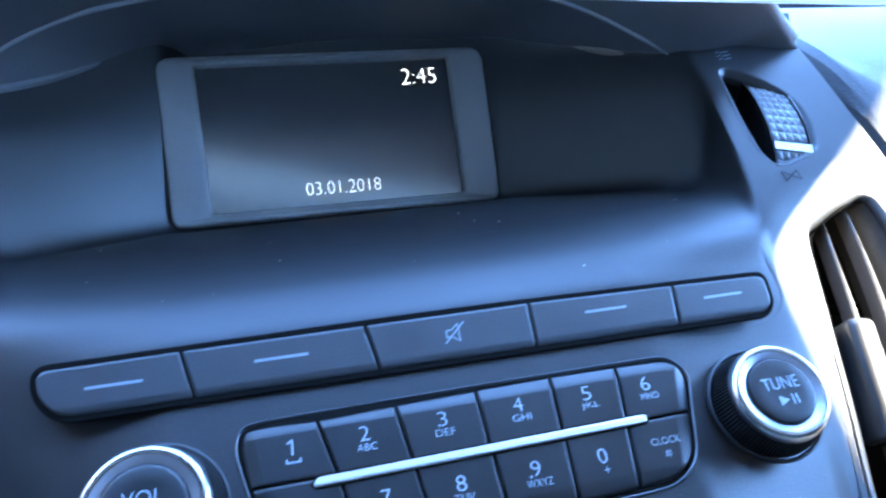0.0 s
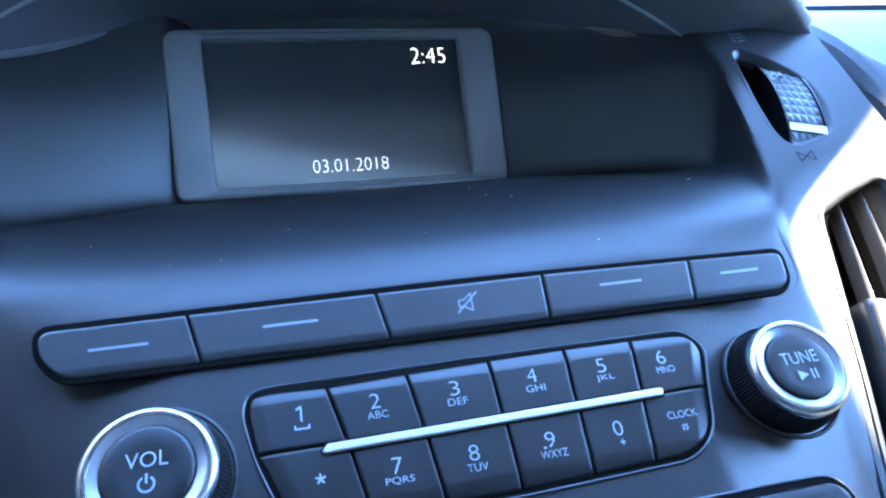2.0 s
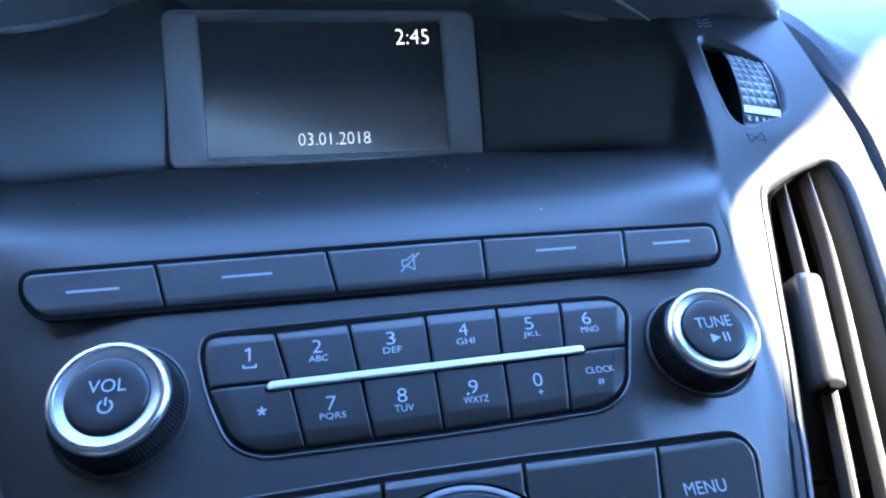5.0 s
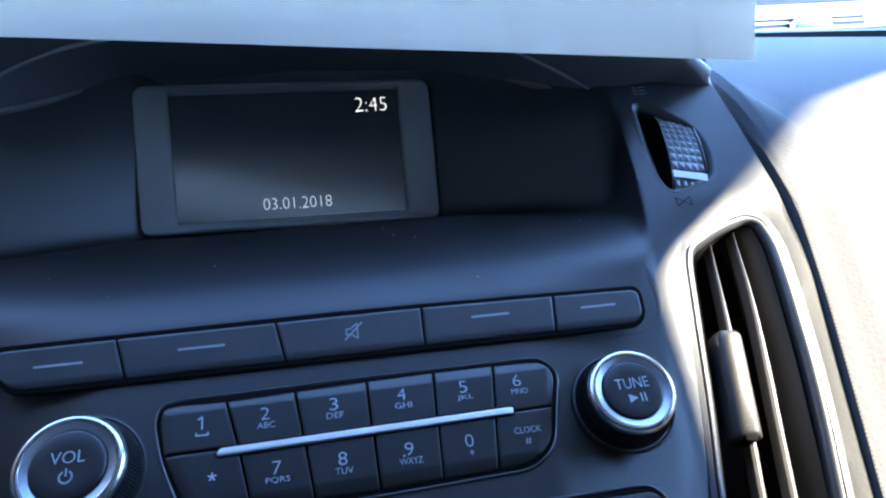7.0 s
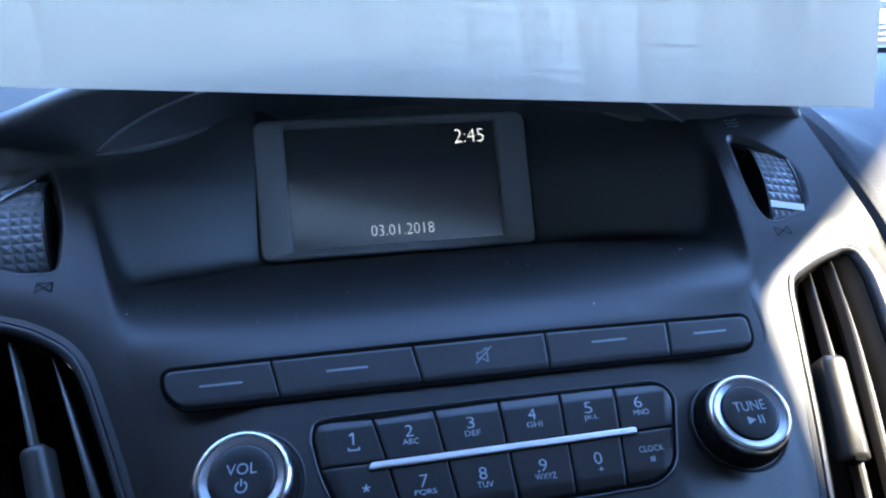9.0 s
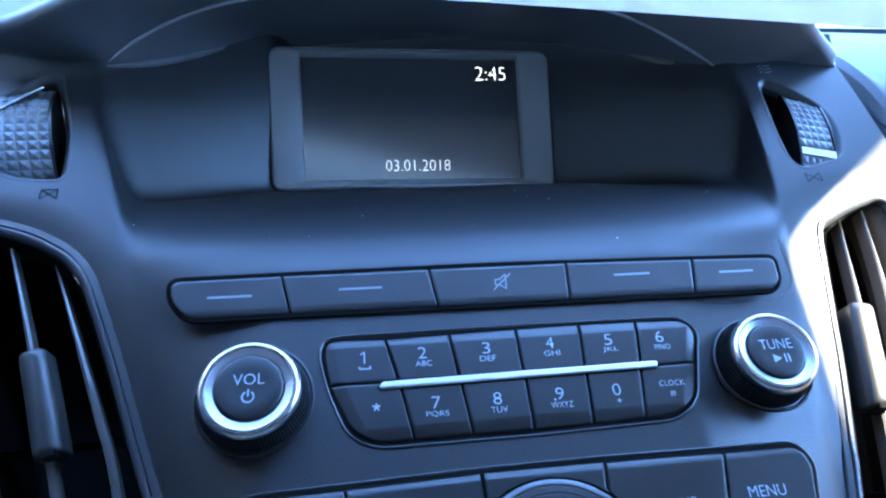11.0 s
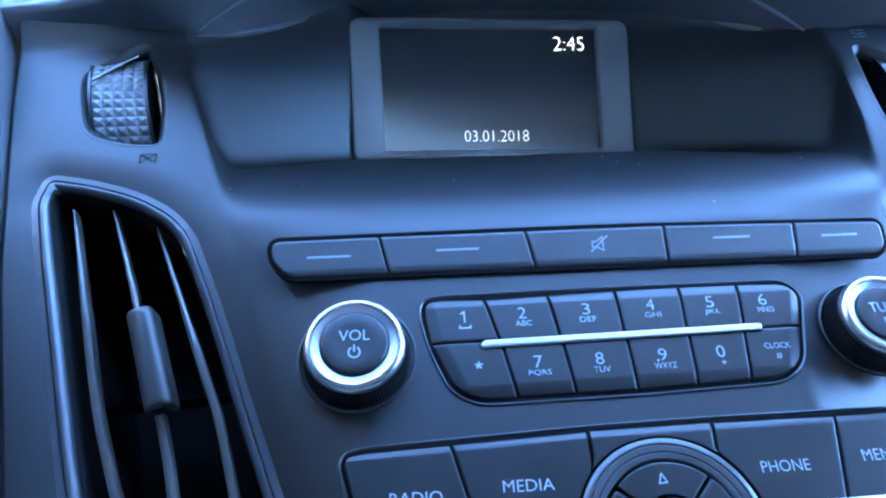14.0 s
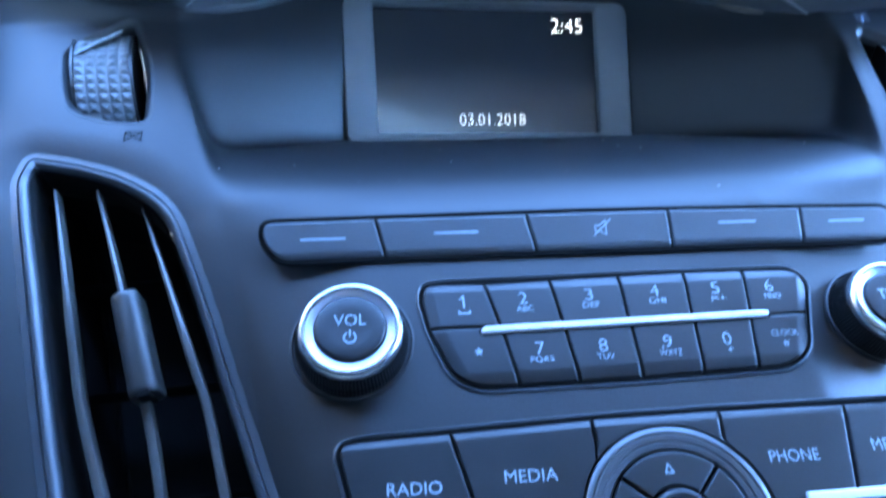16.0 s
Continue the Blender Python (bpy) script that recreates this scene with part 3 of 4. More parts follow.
top_d = [((-26.7, -115.0), (-23.6, -125.85)), ((-8.3, -114.4), (-6.5, -125.85)), ((11.5, -114.0), (11.7, -125.85)), ((30.5, -113.8), (29.5, -125.85)), ((47.8, -113.8), (45.9, -125.85))]
bot_d = [((-23.3, -126.25), (-20.2, -140.0)), ((-6.2, -126.25), (-4.4, -139.8)), ((12.1, -126.25), (12.4, -139.7)), ((29.8, -126.25), (29.0, -139.2)), ((45.7, -126.25), (43.9, -138.7))]


def pt(p, dx=0.0, dy=0.0):
    return (p[0] + dx, kv(p[1] + dy))


keys = []
for i in range(6):
    if i == 0:
        a, r = [(-44.0, kv(-118)), (-42.5, kv(-125.85)), pt(top_d[0][1], -G), pt(top_d[0][0], -G), (-39.0, kv(-114.6)), (-43.2, kv(-115.0))], [2, 0.4, 0.4, 0.4, 3, 3]
    elif i == 5:
        a, r = [pt(top_d[4][1], G), (62.4, kv(-125.5)), (65.0, kv(-117.5)), (61.8, kv(-114.1)), pt(top_d[4][0], G)], [0.4, 0.4, 4, 4, 0.4]
    else:
        a, r = [pt(top_d[i - 1][1], G), pt(top_d[i][1], -G), pt(top_d[i][0], -G), pt(top_d[i - 1][0], G)], 0.4
    brim = [((65.0, kv(-114.0)), (-43.0, kv(-114.6)))] + [((-44.0, kv(-116.0)), (-42.3, kv(-126.0)))] * (i == 0) + [((62.3, kv(-126.0)), (65.4, kv(-116.0)))] * (i == 5)
    keys.append(part("key", facet(slab(FACE, rounded(a, r, 4), 0.1, 1.7, 0.45), FACE, brim, 2.6, 0.8), button_plastic, keypad))
for i in range(6):
    if i == 0:
        a, r = [(-42.3, kv(-126.3)), (-37.0, kv(-136.9)), (-30.5, kv(-139.9)), pt(bot_d[0][1], -G, 0.3), pt(bot_d[0][0], -G)], [0.4, 6, 6, 0.4, 0.4]
    elif i == 5:
        a, r = [pt(bot_d[4][1], G, 0.3), (53.0, kv(-138.0)), (59.3, kv(-134.3)), (62.3, kv(-125.9)), pt(bot_d[4][0], G)], [0.4, 4, 5, 0.4, 0.4]
    else:
        a, r = [pt(bot_d[i - 1][1], G, 0.3), pt(bot_d[i][1], -G, 0.3), pt(bot_d[i][0], -G), pt(bot_d[i - 1][0], G)], 0.4
    brim = [((-34.0, kv(-139.9)), (56.0, kv(-138.4)))] + [((-42.3, kv(-126.0)), (-36.6, kv(-137.5)))] * (i == 0) + [((58.9, kv(-135.5)), (62.3, kv(-126.0)))] * (i == 5)
    keys.append(part("key", facet(slab(FACE, rounded(a, r, 4), 0.1, 1.7, 0.45), FACE, brim, 3.2, 0.8), button_plastic, keypad))
DIGITS = [("1", -33.1, -119.6), ("2", -16.4, -119.2), ("3", 2.0, -118.9), ("4", 20.7, -118.5), ("5", 38.1, -118.5), ("6", 53.6, -118.5), ("*", -30.0, -132.0), ("7", -13.7, -131.8), ("8", 3.3, -131.7), ("9", 20.9, -131.5), ("0", 37.2, -131.4), ("CLOCK", 53.6, -130.6)]
SUBS = ["", "ABC", "DEF", "GHI", "JKL", "MNO", "", "PQRS", "TUV", "WXYZ", "+", "#"]
for i, (d, x, y) in enumerate(DIGITS):
    if d == "CLOCK":
        words("legend", d, FACE, x, kv(y), 7.4, 1.7, 1.7, legend, keys[i], "pale blue-white legend")
        words("legend", "#", FACE, x - 0.4, kv(y - 2.6), 1.7, 1.8, 1.7, legend, keys[i])
        continue
    if d == "1":
        bm = bmesh.new()
        stroke(bm, FACE, [(x - 0.75, kv(y) + 1.0), (x + 0.25, kv(y) + 1.6), (x + 0.25, kv(y) - 1.7)], 0.42, 1.76)
        part("digit", bm, legend, keys[i], "pale blue-white digit", smooth=False)
        continue
    if d == "*":
        bm = bmesh.new()
        for a in range(5):
            h = radians(90 + 72 * a)
            stroke(bm, FACE, [(x, kv(y)), (x + 1.0 * math.cos(h), kv(y) + 1.0 * math.sin(h))], 0.42, 1.76 + 0.002 * a)
        part("digit", bm, legend, keys[i], "pale blue-white star", smooth=False)
        continue
    w = {"1": 1.25, "*": 2.1}.get(d, 2.3)
    words("digit", d, FACE, x, kv(y), w, 2.2 if d == "*" else 3.5, 1.7, legend, keys[i], "pale blue-white digit", weight=-0.012)
    if SUBS[i]:
        words("letters", SUBS[i], FACE, x + 0.2, kv(y - 2.7), 1.4 if len(SUBS[i]) == 1 else 1.55 * len(SUBS[i]), 1.4 if SUBS[i] == "+" else 1.7, 1.7, legend, keys[i])
bm = bmesh.new()
v0 = kv(-122.4)
stroke(bm, FACE, [(-34.3, v0 + 0.6), (-34.3, v0 - 0.1), (-31.3, v0 - 0.1), (-31.3, v0 + 0.6)], 0.4, 1.76)
part("space_mark", bm, legend, keys[0], smooth=False)
bm = bmesh.new()
stroke(bm, FACE, [(19.2, kv(-132.9)), (19.5, kv(-132.9))], 0.5, 1.76)
part("dot_mark", bm, legend, keys[9], smooth=False)
bar = rounded([(-29.0, kv(-127.2)), (-28.6, kv(-127.8)), (50.6, kv(-126.4)), (50.9, kv(-125.2)), (50.0, kv(-124.9)), (-28.0, kv(-126.2))], 0.3, 3)
# black slab round the bar paints the shade of its slot
part("bar_gap_plate", slab(FACE, inset(bar, -0.55), 0.3, 1.74, 0.1), gap_shade, keypad)
part("silver_bar", slab(FACE, bar, 0.3, 2.6, 0.55), silver, keypad, "slim silver trim bar")


# ---- rotary knobs ----
def knob(name, label, x, v, size=1.0):
    top = thing(name, label, "knob")

    def turned(profile):
        return lathe(FACE, x, v, [(r * size, h) for r, h in profile])

    part("collar", turned([(16.6, -0.6), (16.4, 0.2), (15.9, 0.35), (15.5, 0.0), (15.4, -1.5)]), plastic, top)
    bm = bmesh.new()
    steps = 96 * 2
    prof = [(15.0, -1.0), (15.0, 1.2), (14.7, 2.0), (14.0, 5.6), (13.6, 6.4)]
    rings = []
    for k, (r, h) in enumerate(prof):
        ring = []
        for i in range(steps):
            rr = r * size - (0.28 if i % 2 and 0 < k < 4 else 0.0)
            a = 2 * math.pi * i / steps
            ring.append(bm.verts.new(FACE.at(x + rr * math.cos(a), v + rr * math.sin(a), h)))
        rings.append(ring)
    skin(bm, rings)
    part("grip", bm, button_plastic, top, "black ribbed grip", smooth=False)
    part("chrome_ring", turned([(13.5, 6.3), (13.75, 6.9), (13.65, 7.7), (13.2, 8.5), (12.6, 9.0), (12.0, 9.15), (11.5, 9.0), (11.3, 8.7)]), chrome, top, "bright chrome ring")
    part("inner_ring", turned([(11.35, 8.8), (11.0, 8.65), (9.7, 8.35), (9.4, 8.2), (9.3, 7.5)]), satin_ring, top, "satin grey ring")
    cap = part("cap", turned([(9.25, 7.5), (9.2, 8.5), (8.9, 8.9), (8.2, 9.1), (5.0, 8.9), (0, 8.8)]), button_plastic, top, "dark button cap")
    return cap


vol_x, vol_v = -63.2, -26.3
cap = knob("volume_knob", "round chrome-ringed volume knob with ribbed black grip", vol_x, vol_v)
words("legend", "VOL", FACE, vol_x, vol_v + 2.0, 8.2, 3.1, 9.15, legend, cap, "pale blue-white legend")
bm = bmesh.new()
ring = [(vol_x + 1.5 * math.sin(a), vol_v - 2.9 + 1.5 * math.cos(a)) for a in (radians(35 + 290 * i / 16) for i in range(17))]
stroke(bm, FACE, ring, 0.45, 9.15)
stroke(bm, FACE, [(vol_x, vol_v - 2.6), (vol_x, vol_v - 0.9)], 0.45, 9.16)
part("power_mark", bm, legend, cap, smooth=False)
tune_x, tune_v = 83.4, -24.8
cap = knob("tune_knob", "round chrome-ringed tuning knob with ribbed black grip", tune_x, tune_v, 0.9)
words("legend", "TUNE", FACE, tune_x, tune_v + 1.7, 9.4, 3.0, 9.15, legend, cap, "pale blue-white legend")
bm = bmesh.new()
bm.faces.new([bm.verts.new(FACE.at(tune_x + a, tune_v - 2.6 + b, 9.16)) for a, b in ((-1.9, -1.25), (0.6, 0), (-1.9, 1.25))])
stroke(bm, FACE, [(tune_x + 1.6, tune_v - 3.7), (tune_x + 1.6, tune_v - 1.5)], 0.45, 9.16)
stroke(bm, FACE, [(tune_x + 2.7, tune_v - 3.7), (tune_x + 2.7, tune_v - 1.5)], 0.45, 9.16)
part("play_mark", bm, legend, cap, smooth=False)

# ---- menu pad with dial ----
menu = thing("menu_pad", "dark menu button pad round a ring dial with OK button", "buttons")
DX, DV, DR = 14.0, -76.9, 23.4
TOP, MID, LOW = kv(-149.0), kv(-168.2), kv(-190.0)


def arc(cx, cv, r, a0, a1, k=10):
    return [(cx + r * math.cos(radians(a0 + (a1 - a0) * i / k)), cv + r * math.sin(radians(a0 + (a1 - a0) * i / k))) for i in range(k + 1)]


menu_loop = rounded([(-66.6, kv(-153.0)), (-61.5, kv(-169)), (-54, LOW - 1), (82, LOW - 1), (83.3, kv(-162)), (86.6, kv(-151)), (83.5, kv(-147.0)), (30, kv(-147.2)), (-3, kv(-147.8)), (-61.5, kv(-150.0)), (-66.0, kv(-151))], [3, 5, 3, 3, 5, 4, 4, 5, 5, 4, 3], 5)
# black plate that paints the shade between the menu buttons
part("menu_gap_plate", slab(FACE, inset(menu_loop, -0.7), -1.0, 0.25, 0.2), gap_shade, menu)
bm = bmesh.new()
rings = [[bm.verts.new(FACE.at(p.x, p.y, n)) for p in inset(menu_loop, d)] for d, n in ((-1.5, -0.3), (-1.3, 0.4), (-1.0, 0.6), (-0.7, 0.4), (-0.6, -0.3))]
skin(bm, rings)
part("menu_rim", bm, rim_plastic, menu, "thin raised plastic rim")


def menu_key(loop, r=0.5):
    brim = [((86.0, kv(-147.4)), (-3.0, kv(-148.2))), ((-3.0, kv(-148.2)), (-64.0, kv(-150.6)))]
    return part("button", facet(slab(FACE, rounded(loop, r, 4), 0.1, 1.8, 0.5), FACE, brim, 2.0, 0.6), button_plastic, menu)


GR = DR + 0.4
radio_key = menu_key([(-66.0, kv(-153.0)), (-61.4, MID), (-33.4 - G, MID), (-39.0 - G, kv(-149.9)), (-61.4, kv(-150.6)), (-65.4, kv(-151.2))], [2, 0.5, 0.5, 0.5, 3, 2])
media_key = menu_key([(-33.4 + G, MID)] + [(DX + GR * math.cos(radians(a)), DV + GR * math.sin(radians(a))) for a in (177, 168, 160, 152, 145, 140)] + [(-3.3 - G, kv(-154.0)), (-3.5 - G, kv(-148.4)), (-39.0 + G, kv(-149.8))], 0.4)
menu_key([(-3.3 + G, kv(-154.2))] + [(DX + GR * math.cos(radians(a)), DV + GR * math.sin(radians(a))) for a in (138, 128, 118, 108, 98, 88, 78, 68, 58, 50)] + [(28.9 - G, kv(-153.6)), (29.6 - G, kv(-147.8)), (-3.3 + G, kv(-148.3))], 0.3)
phone_key = menu_key([(28.9 + G, kv(-154.2))] + [(DX + GR * math.cos(radians(a)), DV + GR * math.sin(radians(a))) for a in (46, 38, 30, 20, 10, 3)] + [(58.0 - G, MID + 0.8), (62.6 - G, kv(-147.8)), (29.6 + G, kv(-147.9))], 0.4)
menu_key2 = menu_key([(58.0 + G, MID + 0.8), (81.6, MID + 0.8), (85.8, kv(-151.2)), (83.2, kv(-147.6)), (62.6 + G, kv(-147.8))], [0.5, 0.5, 4, 4, 0.5])
band_key = menu_key([(-61.1, MID - 1.0), (-54.0, LOW), (-26.0 - G, LOW), (-33.1 - G, MID - 1.0)])
sound_key = menu_key([(-33.1 + G, MID - 1.0), (-26.0 + G, LOW), (0.0, LOW), (-5, kv(-181)), (DX - GR, kv(-171.5)), (DX - GR, MID - 1.0)])
next_key = menu_key([(DX + GR, MID), (DX + GR, kv(-172)), (33, kv(-182)), (28, LOW), (56.0, LOW), (58.0 - G, MID)])
for key, text, x, y, w in ((radio_key, "RADIO", -48.4, -160.5, 13.0), (media_key, "MEDIA", -20.4, -159.2, 12.8), (phone_key, "PHONE", 45.3, -158.1, 12.6), (menu_key2, "MENU", 71.0, -156.8, 10.2)):
    words("legend", text, FACE, x, kv(y), w, 2.9, 1.8, legend, key, "pale blue-white legend")
bm = bmesh.new()
for k in range(6):
    stroke(bm, FACE, [(-48.4 + 2.25 * k, kv(-175.4) - 1.0), (-48.4 + 2.25 * k, kv(-175.4) + 1.0)], 0.9, 1.87)
part("mark", bm, legend, band_key, "pale blue-white mark", smooth=False)
bm = bmesh.new()
for dx in (0.0, 2.2):
    bm.faces.new([bm.verts.new(FACE.at(44.0 + dx + a, kv(-176.5) + b, 1.87)) for a, b in ((0, -1.4), (2.2, 0), (0, 1.4))])
stroke(bm, FACE, [(48.9, kv(-176.5) - 1.4), (48.9, kv(-176.5) + 1.4)], 0.4, 1.87)
part("mark", bm, legend, next_key, smooth=False)
bm = bmesh.new()
for dx in (0.0, 2.2):
    bm.faces.new([bm.verts.new(FACE.at(-14.6 + dx + a, kv(-176.6) + b, 1.87)) for a, b in ((0, 0), (2.2, -1.4), (2.2, 1.4))])
stroke(bm, FACE, [(-15.0, kv(-176.6) - 1.4), (-15.0, kv(-176.6) + 1.4)], 0.4, 1.87)
part("mark", bm, legend, sound_key, smooth=False)
for x0, x1, y0, y1 in ((-44.8, -19.6, -168.6, -168.6), (45.0, 72.0, -166.6, -166.2)):
    a = rounded([(x0, kv(y0 - 1.1)), (x1 + 0.2, kv(y1 - 1.1)), (x1, kv(y1 - 0.6)), (x1 - 2.4, kv(y1 + 1.0)), (x0 + 0.2, kv(y0 + 1.0))], 0.25, 3)
    part("silver_bar", slab(FACE, a, 0.3, 2.8, 0.55), silver, menu, "short silver trim bar")
dial = part("dial_ring", lathe(FACE, DX, DV, [(23.2, 0.1), (23.0, 1.5), (22.4, 2.0), (21.5, 2.05), (21.3, 1.8), (21.0, 1.8), (20.8, 2.0), (19.5, 1.95), (19.3, 1.7), (19.0, 1.7), (18.8, 1.9), (17.7, 1.8), (17.3, 1.2), (17.1, 0.6), (17.0, -0.5)]), rim_plastic, menu, "glossy stepped dial ring")
# black disc that paints the shade between the arrow keys
part("dial_gap_plate", lathe(FACE, DX, DV, [(17.3, 0.3), (0, 0.3)]), gap_shade, menu)
for k, (a0, a1, tri) in enumerate(((50, 138, "up"), (142, 224, "left"), (228, 318, "down"), (-38, 46, "right"))):
    lp = [Vector(p) for p in arc(DX, DV, 16.6, a0, a1, 12) + arc(DX, DV, 8.6, a1 - 1, a0 + 1, 8)]
    seg = part("arrow_key", slab(FACE, lp, 0.2, 2.2, 0.4), button_plastic, menu)
    am = radians((a0 + a1) / 2) if tri not in ("left", "right") else radians(184 if tri == "left" else -2)
    cx, cv = DX + 12.6 * math.cos(am), DV + 12.6 * math.sin(am)
    d = Vector((math.cos(am), math.sin(am))) * 1.15
    s = Vector((-d.y, d.x)) * 0.9
    bm = bmesh.new()
    tri_pts = [(cx + d.x, cv + d.y), (cx - d.x + s.x, cv - d.y + s.y), (cx - d.x - s.x, cv - d.y - s.y), (cx + d.x, cv + d.y)]
    stroke(bm, FACE, tri_pts, 0.32, 2.27)
    part("arrow_mark", bm, legend, seg, smooth=False)
ok = part("ok_key", lathe(FACE, DX, DV, [(7.7, 0.0), (7.7, 2.6), (7.3, 3.2), (6.6, 3.5), (6.2, 3.4), (4.0, 3.1), (0, 3.0)]), button_plastic, menu, "round dark OK button")
words("legend", "OK", FACE, DX - 0.3, DV - 1.0, 5.2, 3.0, 3.25, legend, ok)


# ---- air vents ----
def rim(plane, loop, prof, mat, parent, label, name="rim"):
    bm = bmesh.new()
    base = levels(plane, inset(loop, prof[1][0]))
    skin(bm, [[bm.verts.new(plane.at(p.x, p.y, n + b)) for p, b in zip(inset(loop, d), base)] for d, n in prof])
    return part(name, bm, mat, parent, label)


def duct(plane, loop, near, far, mat, parent):
    bm = bmesh.new()
    rings = [[bm.verts.new(plane.at(p.x, p.y, n)) for p in inset(loop, d)] for d, n in ((0.6, -near), (3.0, -far))]
    skin(bm, rings)
    bm.faces.new(rings[-1])
    return part("duct", bm, mat, parent, "black duct behind the slats")


def blade(plane, pts, width, near, far):
    """A vane that follows (x, v) points: rounded front edge at near, reaching back to far."""
    bm = bmesh.new()
    pts = [Vector(p) for p in pts]
    rows = []
    for i, p in enumerate(pts):
        d = (pts[min(i + 1, len(pts) - 1)] - pts[max(i - 1, 0)]).normalized()
        fine_tip = min(1.0, 0.3 + i / 14)
        s = Vector((-d.y, d.x)) * width / 2 * fine_tip
        rows.append([bm.verts.new(plane.at(*(p + s * k), n - 2.5 * (1 - fine_tip))) for k, n in ((0.5, far), (1, near - 1.3), (0.75, near - 0.35), (0, near), (-0.75, near - 0.35), (-1, near - 1.3), (-0.5, far))])
    for r, q in zip(rows, rows[1:]):
        for i in range(6):
            bm.faces.new((r[i], r[i + 1], q[i + 1], q[i]))
    return bm


def vent(label, loop, slats, tab, vanes, wide):
    top = thing("air_vent", label, "air vent", "pair of air vents")
    rim(VENT, loop, ((-2.6, -0.6), (-2.2, 0.1), (-0.3, 0.12), (-0.18, -1.0), (0.2, -1.0), (0.35, 0.1), (0.8, 0.2), (1.6, 0.0), (2.5, -0.8), (3.0, -1.8), (3.3, -9.0)), rim_plastic, top, "smooth plastic vent surround")
    loop = inset(loop, 2.7)
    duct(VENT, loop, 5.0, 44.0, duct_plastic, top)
    mid = sum(p.x for p in loop) / len(loop)
    bm = bmesh.new()
    rings = []
    for depth, draw in ((-3.2, 1.0), (-7.0, 2.2), (-13.0, 3.2), (-18.0, 3.6)):
        ring = [bm.verts.new(VENT.at(p.x - math.copysign(min(1.0, abs(p.x - mid) / 12), p.x - mid) * (draw * 2.0 if p.x > mid > 0 else draw * 0.3), p.y * 0.98 + 0.02 * VENT.vy(-125), depth)) for p in inset(loop, 0.5)]
        rings.append(ring)
    skin(bm, rings)
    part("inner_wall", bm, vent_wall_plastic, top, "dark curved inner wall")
    for pts in slats:
        part("slat", blade(VENT, spline([(x, VENT.vy(y)) for x, y in pts]), wide, -3.0, -9.0), slat_plastic, top)
    # vanes in dull near-black: the vent's inner shade is in their colour
    for pts in vanes:
        part("cross_vane", blade(VENT, spline([(x, VENT.vy(y)) for x, y in pts]), 1.4, -20.0, -30.0), gap_shade, top)
    (x0, y0), (x1, y1), w = tab
    a, b = Vector((x0, VENT.vy(y0))), Vector((x1, VENT.vy(y1)))
    d = (b - a).normalized()
    s = Vector((-d.y, d.x)) * w / 2
    low = b + d * (2.0 if mid > 0 else -0.8)
    lp = rounded([tuple(a + s * 0.96), tuple(low + s), tuple(low - s), tuple(a - s * 0.96)], [2.4, 1.2, 1.2, 2.4], 5)
    bm = bmesh.new()
    core = (a + low) / 2
    rings = []
    for shrunk, n in ((0.0, -7.0), (0.0, -0.6), (0.25, 0.4), (0.8, 1.2), (1.6, 1.75), (2.6, 2.05)):
        # the sides draw in more than the ends
        side = s.normalized()
        ring = []
        for p in lp:
            across, up = (p - core).dot(side), (p - core).dot(d)
            across -= math.copysign(min(abs(across), shrunk), across)
            up -= math.copysign(min(abs(up), shrunk * 0.7), up)
            ring.append(bm.verts.new(VENT.at(*(core + side * across + d * up), n)))
        rings.append(ring)
    skin(bm, rings)
    bm.faces.new(rings[-1])
    bmesh.ops.recalc_face_normals(bm, faces=bm.faces)
    part("tab", bm, tab_plastic, top, "dark rounded thumb tab on the middle slat")
    # black patch paints the shaded hollow at the tab's foot
    notch = rounded([tuple(low + s * 0.45 - d * 1.3), tuple(low + s * 0.45 + d * 0.7), tuple(low - s * 0.45 + d * 0.7), tuple(low - s * 0.45 - d * 1.3)], 0.6, 3)
    part("tab_notch_shade", slab(VENT, notch, -6.0, 1.75, 0.3), gap_shade, top)


vent("tall black air vent with curved dark slats, shaded", vent_left_loop,
     [[(-154.6, -79.0), (-147.3, -99.1), (-140.0, -119.5), (-135.6, -131.0), (-124.1, -154.7), (-116.0, -173.0)],
      [(-141.9, -79.5), (-130.7, -103.3), (-118.0, -132.8), (-110.4, -155.1), (-103.0, -172.5)],
      [(-127.4, -84.5), (-115.1, -107.5), (-107.1, -122.6), (-102.4, -132.0), (-93.8, -155.5), (-87.0, -171.5)]],
     ((-127.8, -106.2), (-118.2, -129.2), 8.0),
     [[(-157, -98), (-112, -97)], [(-153, -124), (-101, -122)], [(-149, -148), (-92, -145)]], 2.8)
vent("tall black air vent with curved slats, lit by sun", vent_right_loop,
     [[(132.5, -81.4), (128.5, -103.9), (123.4, -129.3), (118.4, -151.8), (113.5, -171.0)],
      [(142.1, -78.8), (139.3, -99.7), (133.3, -127.0), (128.6, -149.5), (123.5, -171.0)]],
     ((125.4, -105.6), (120.9, -129.0), 8.4),
     [[(116, -97), (152, -98)], [(111, -122), (148, -124)], [(106, -145), (142, -148)]], 2.6)


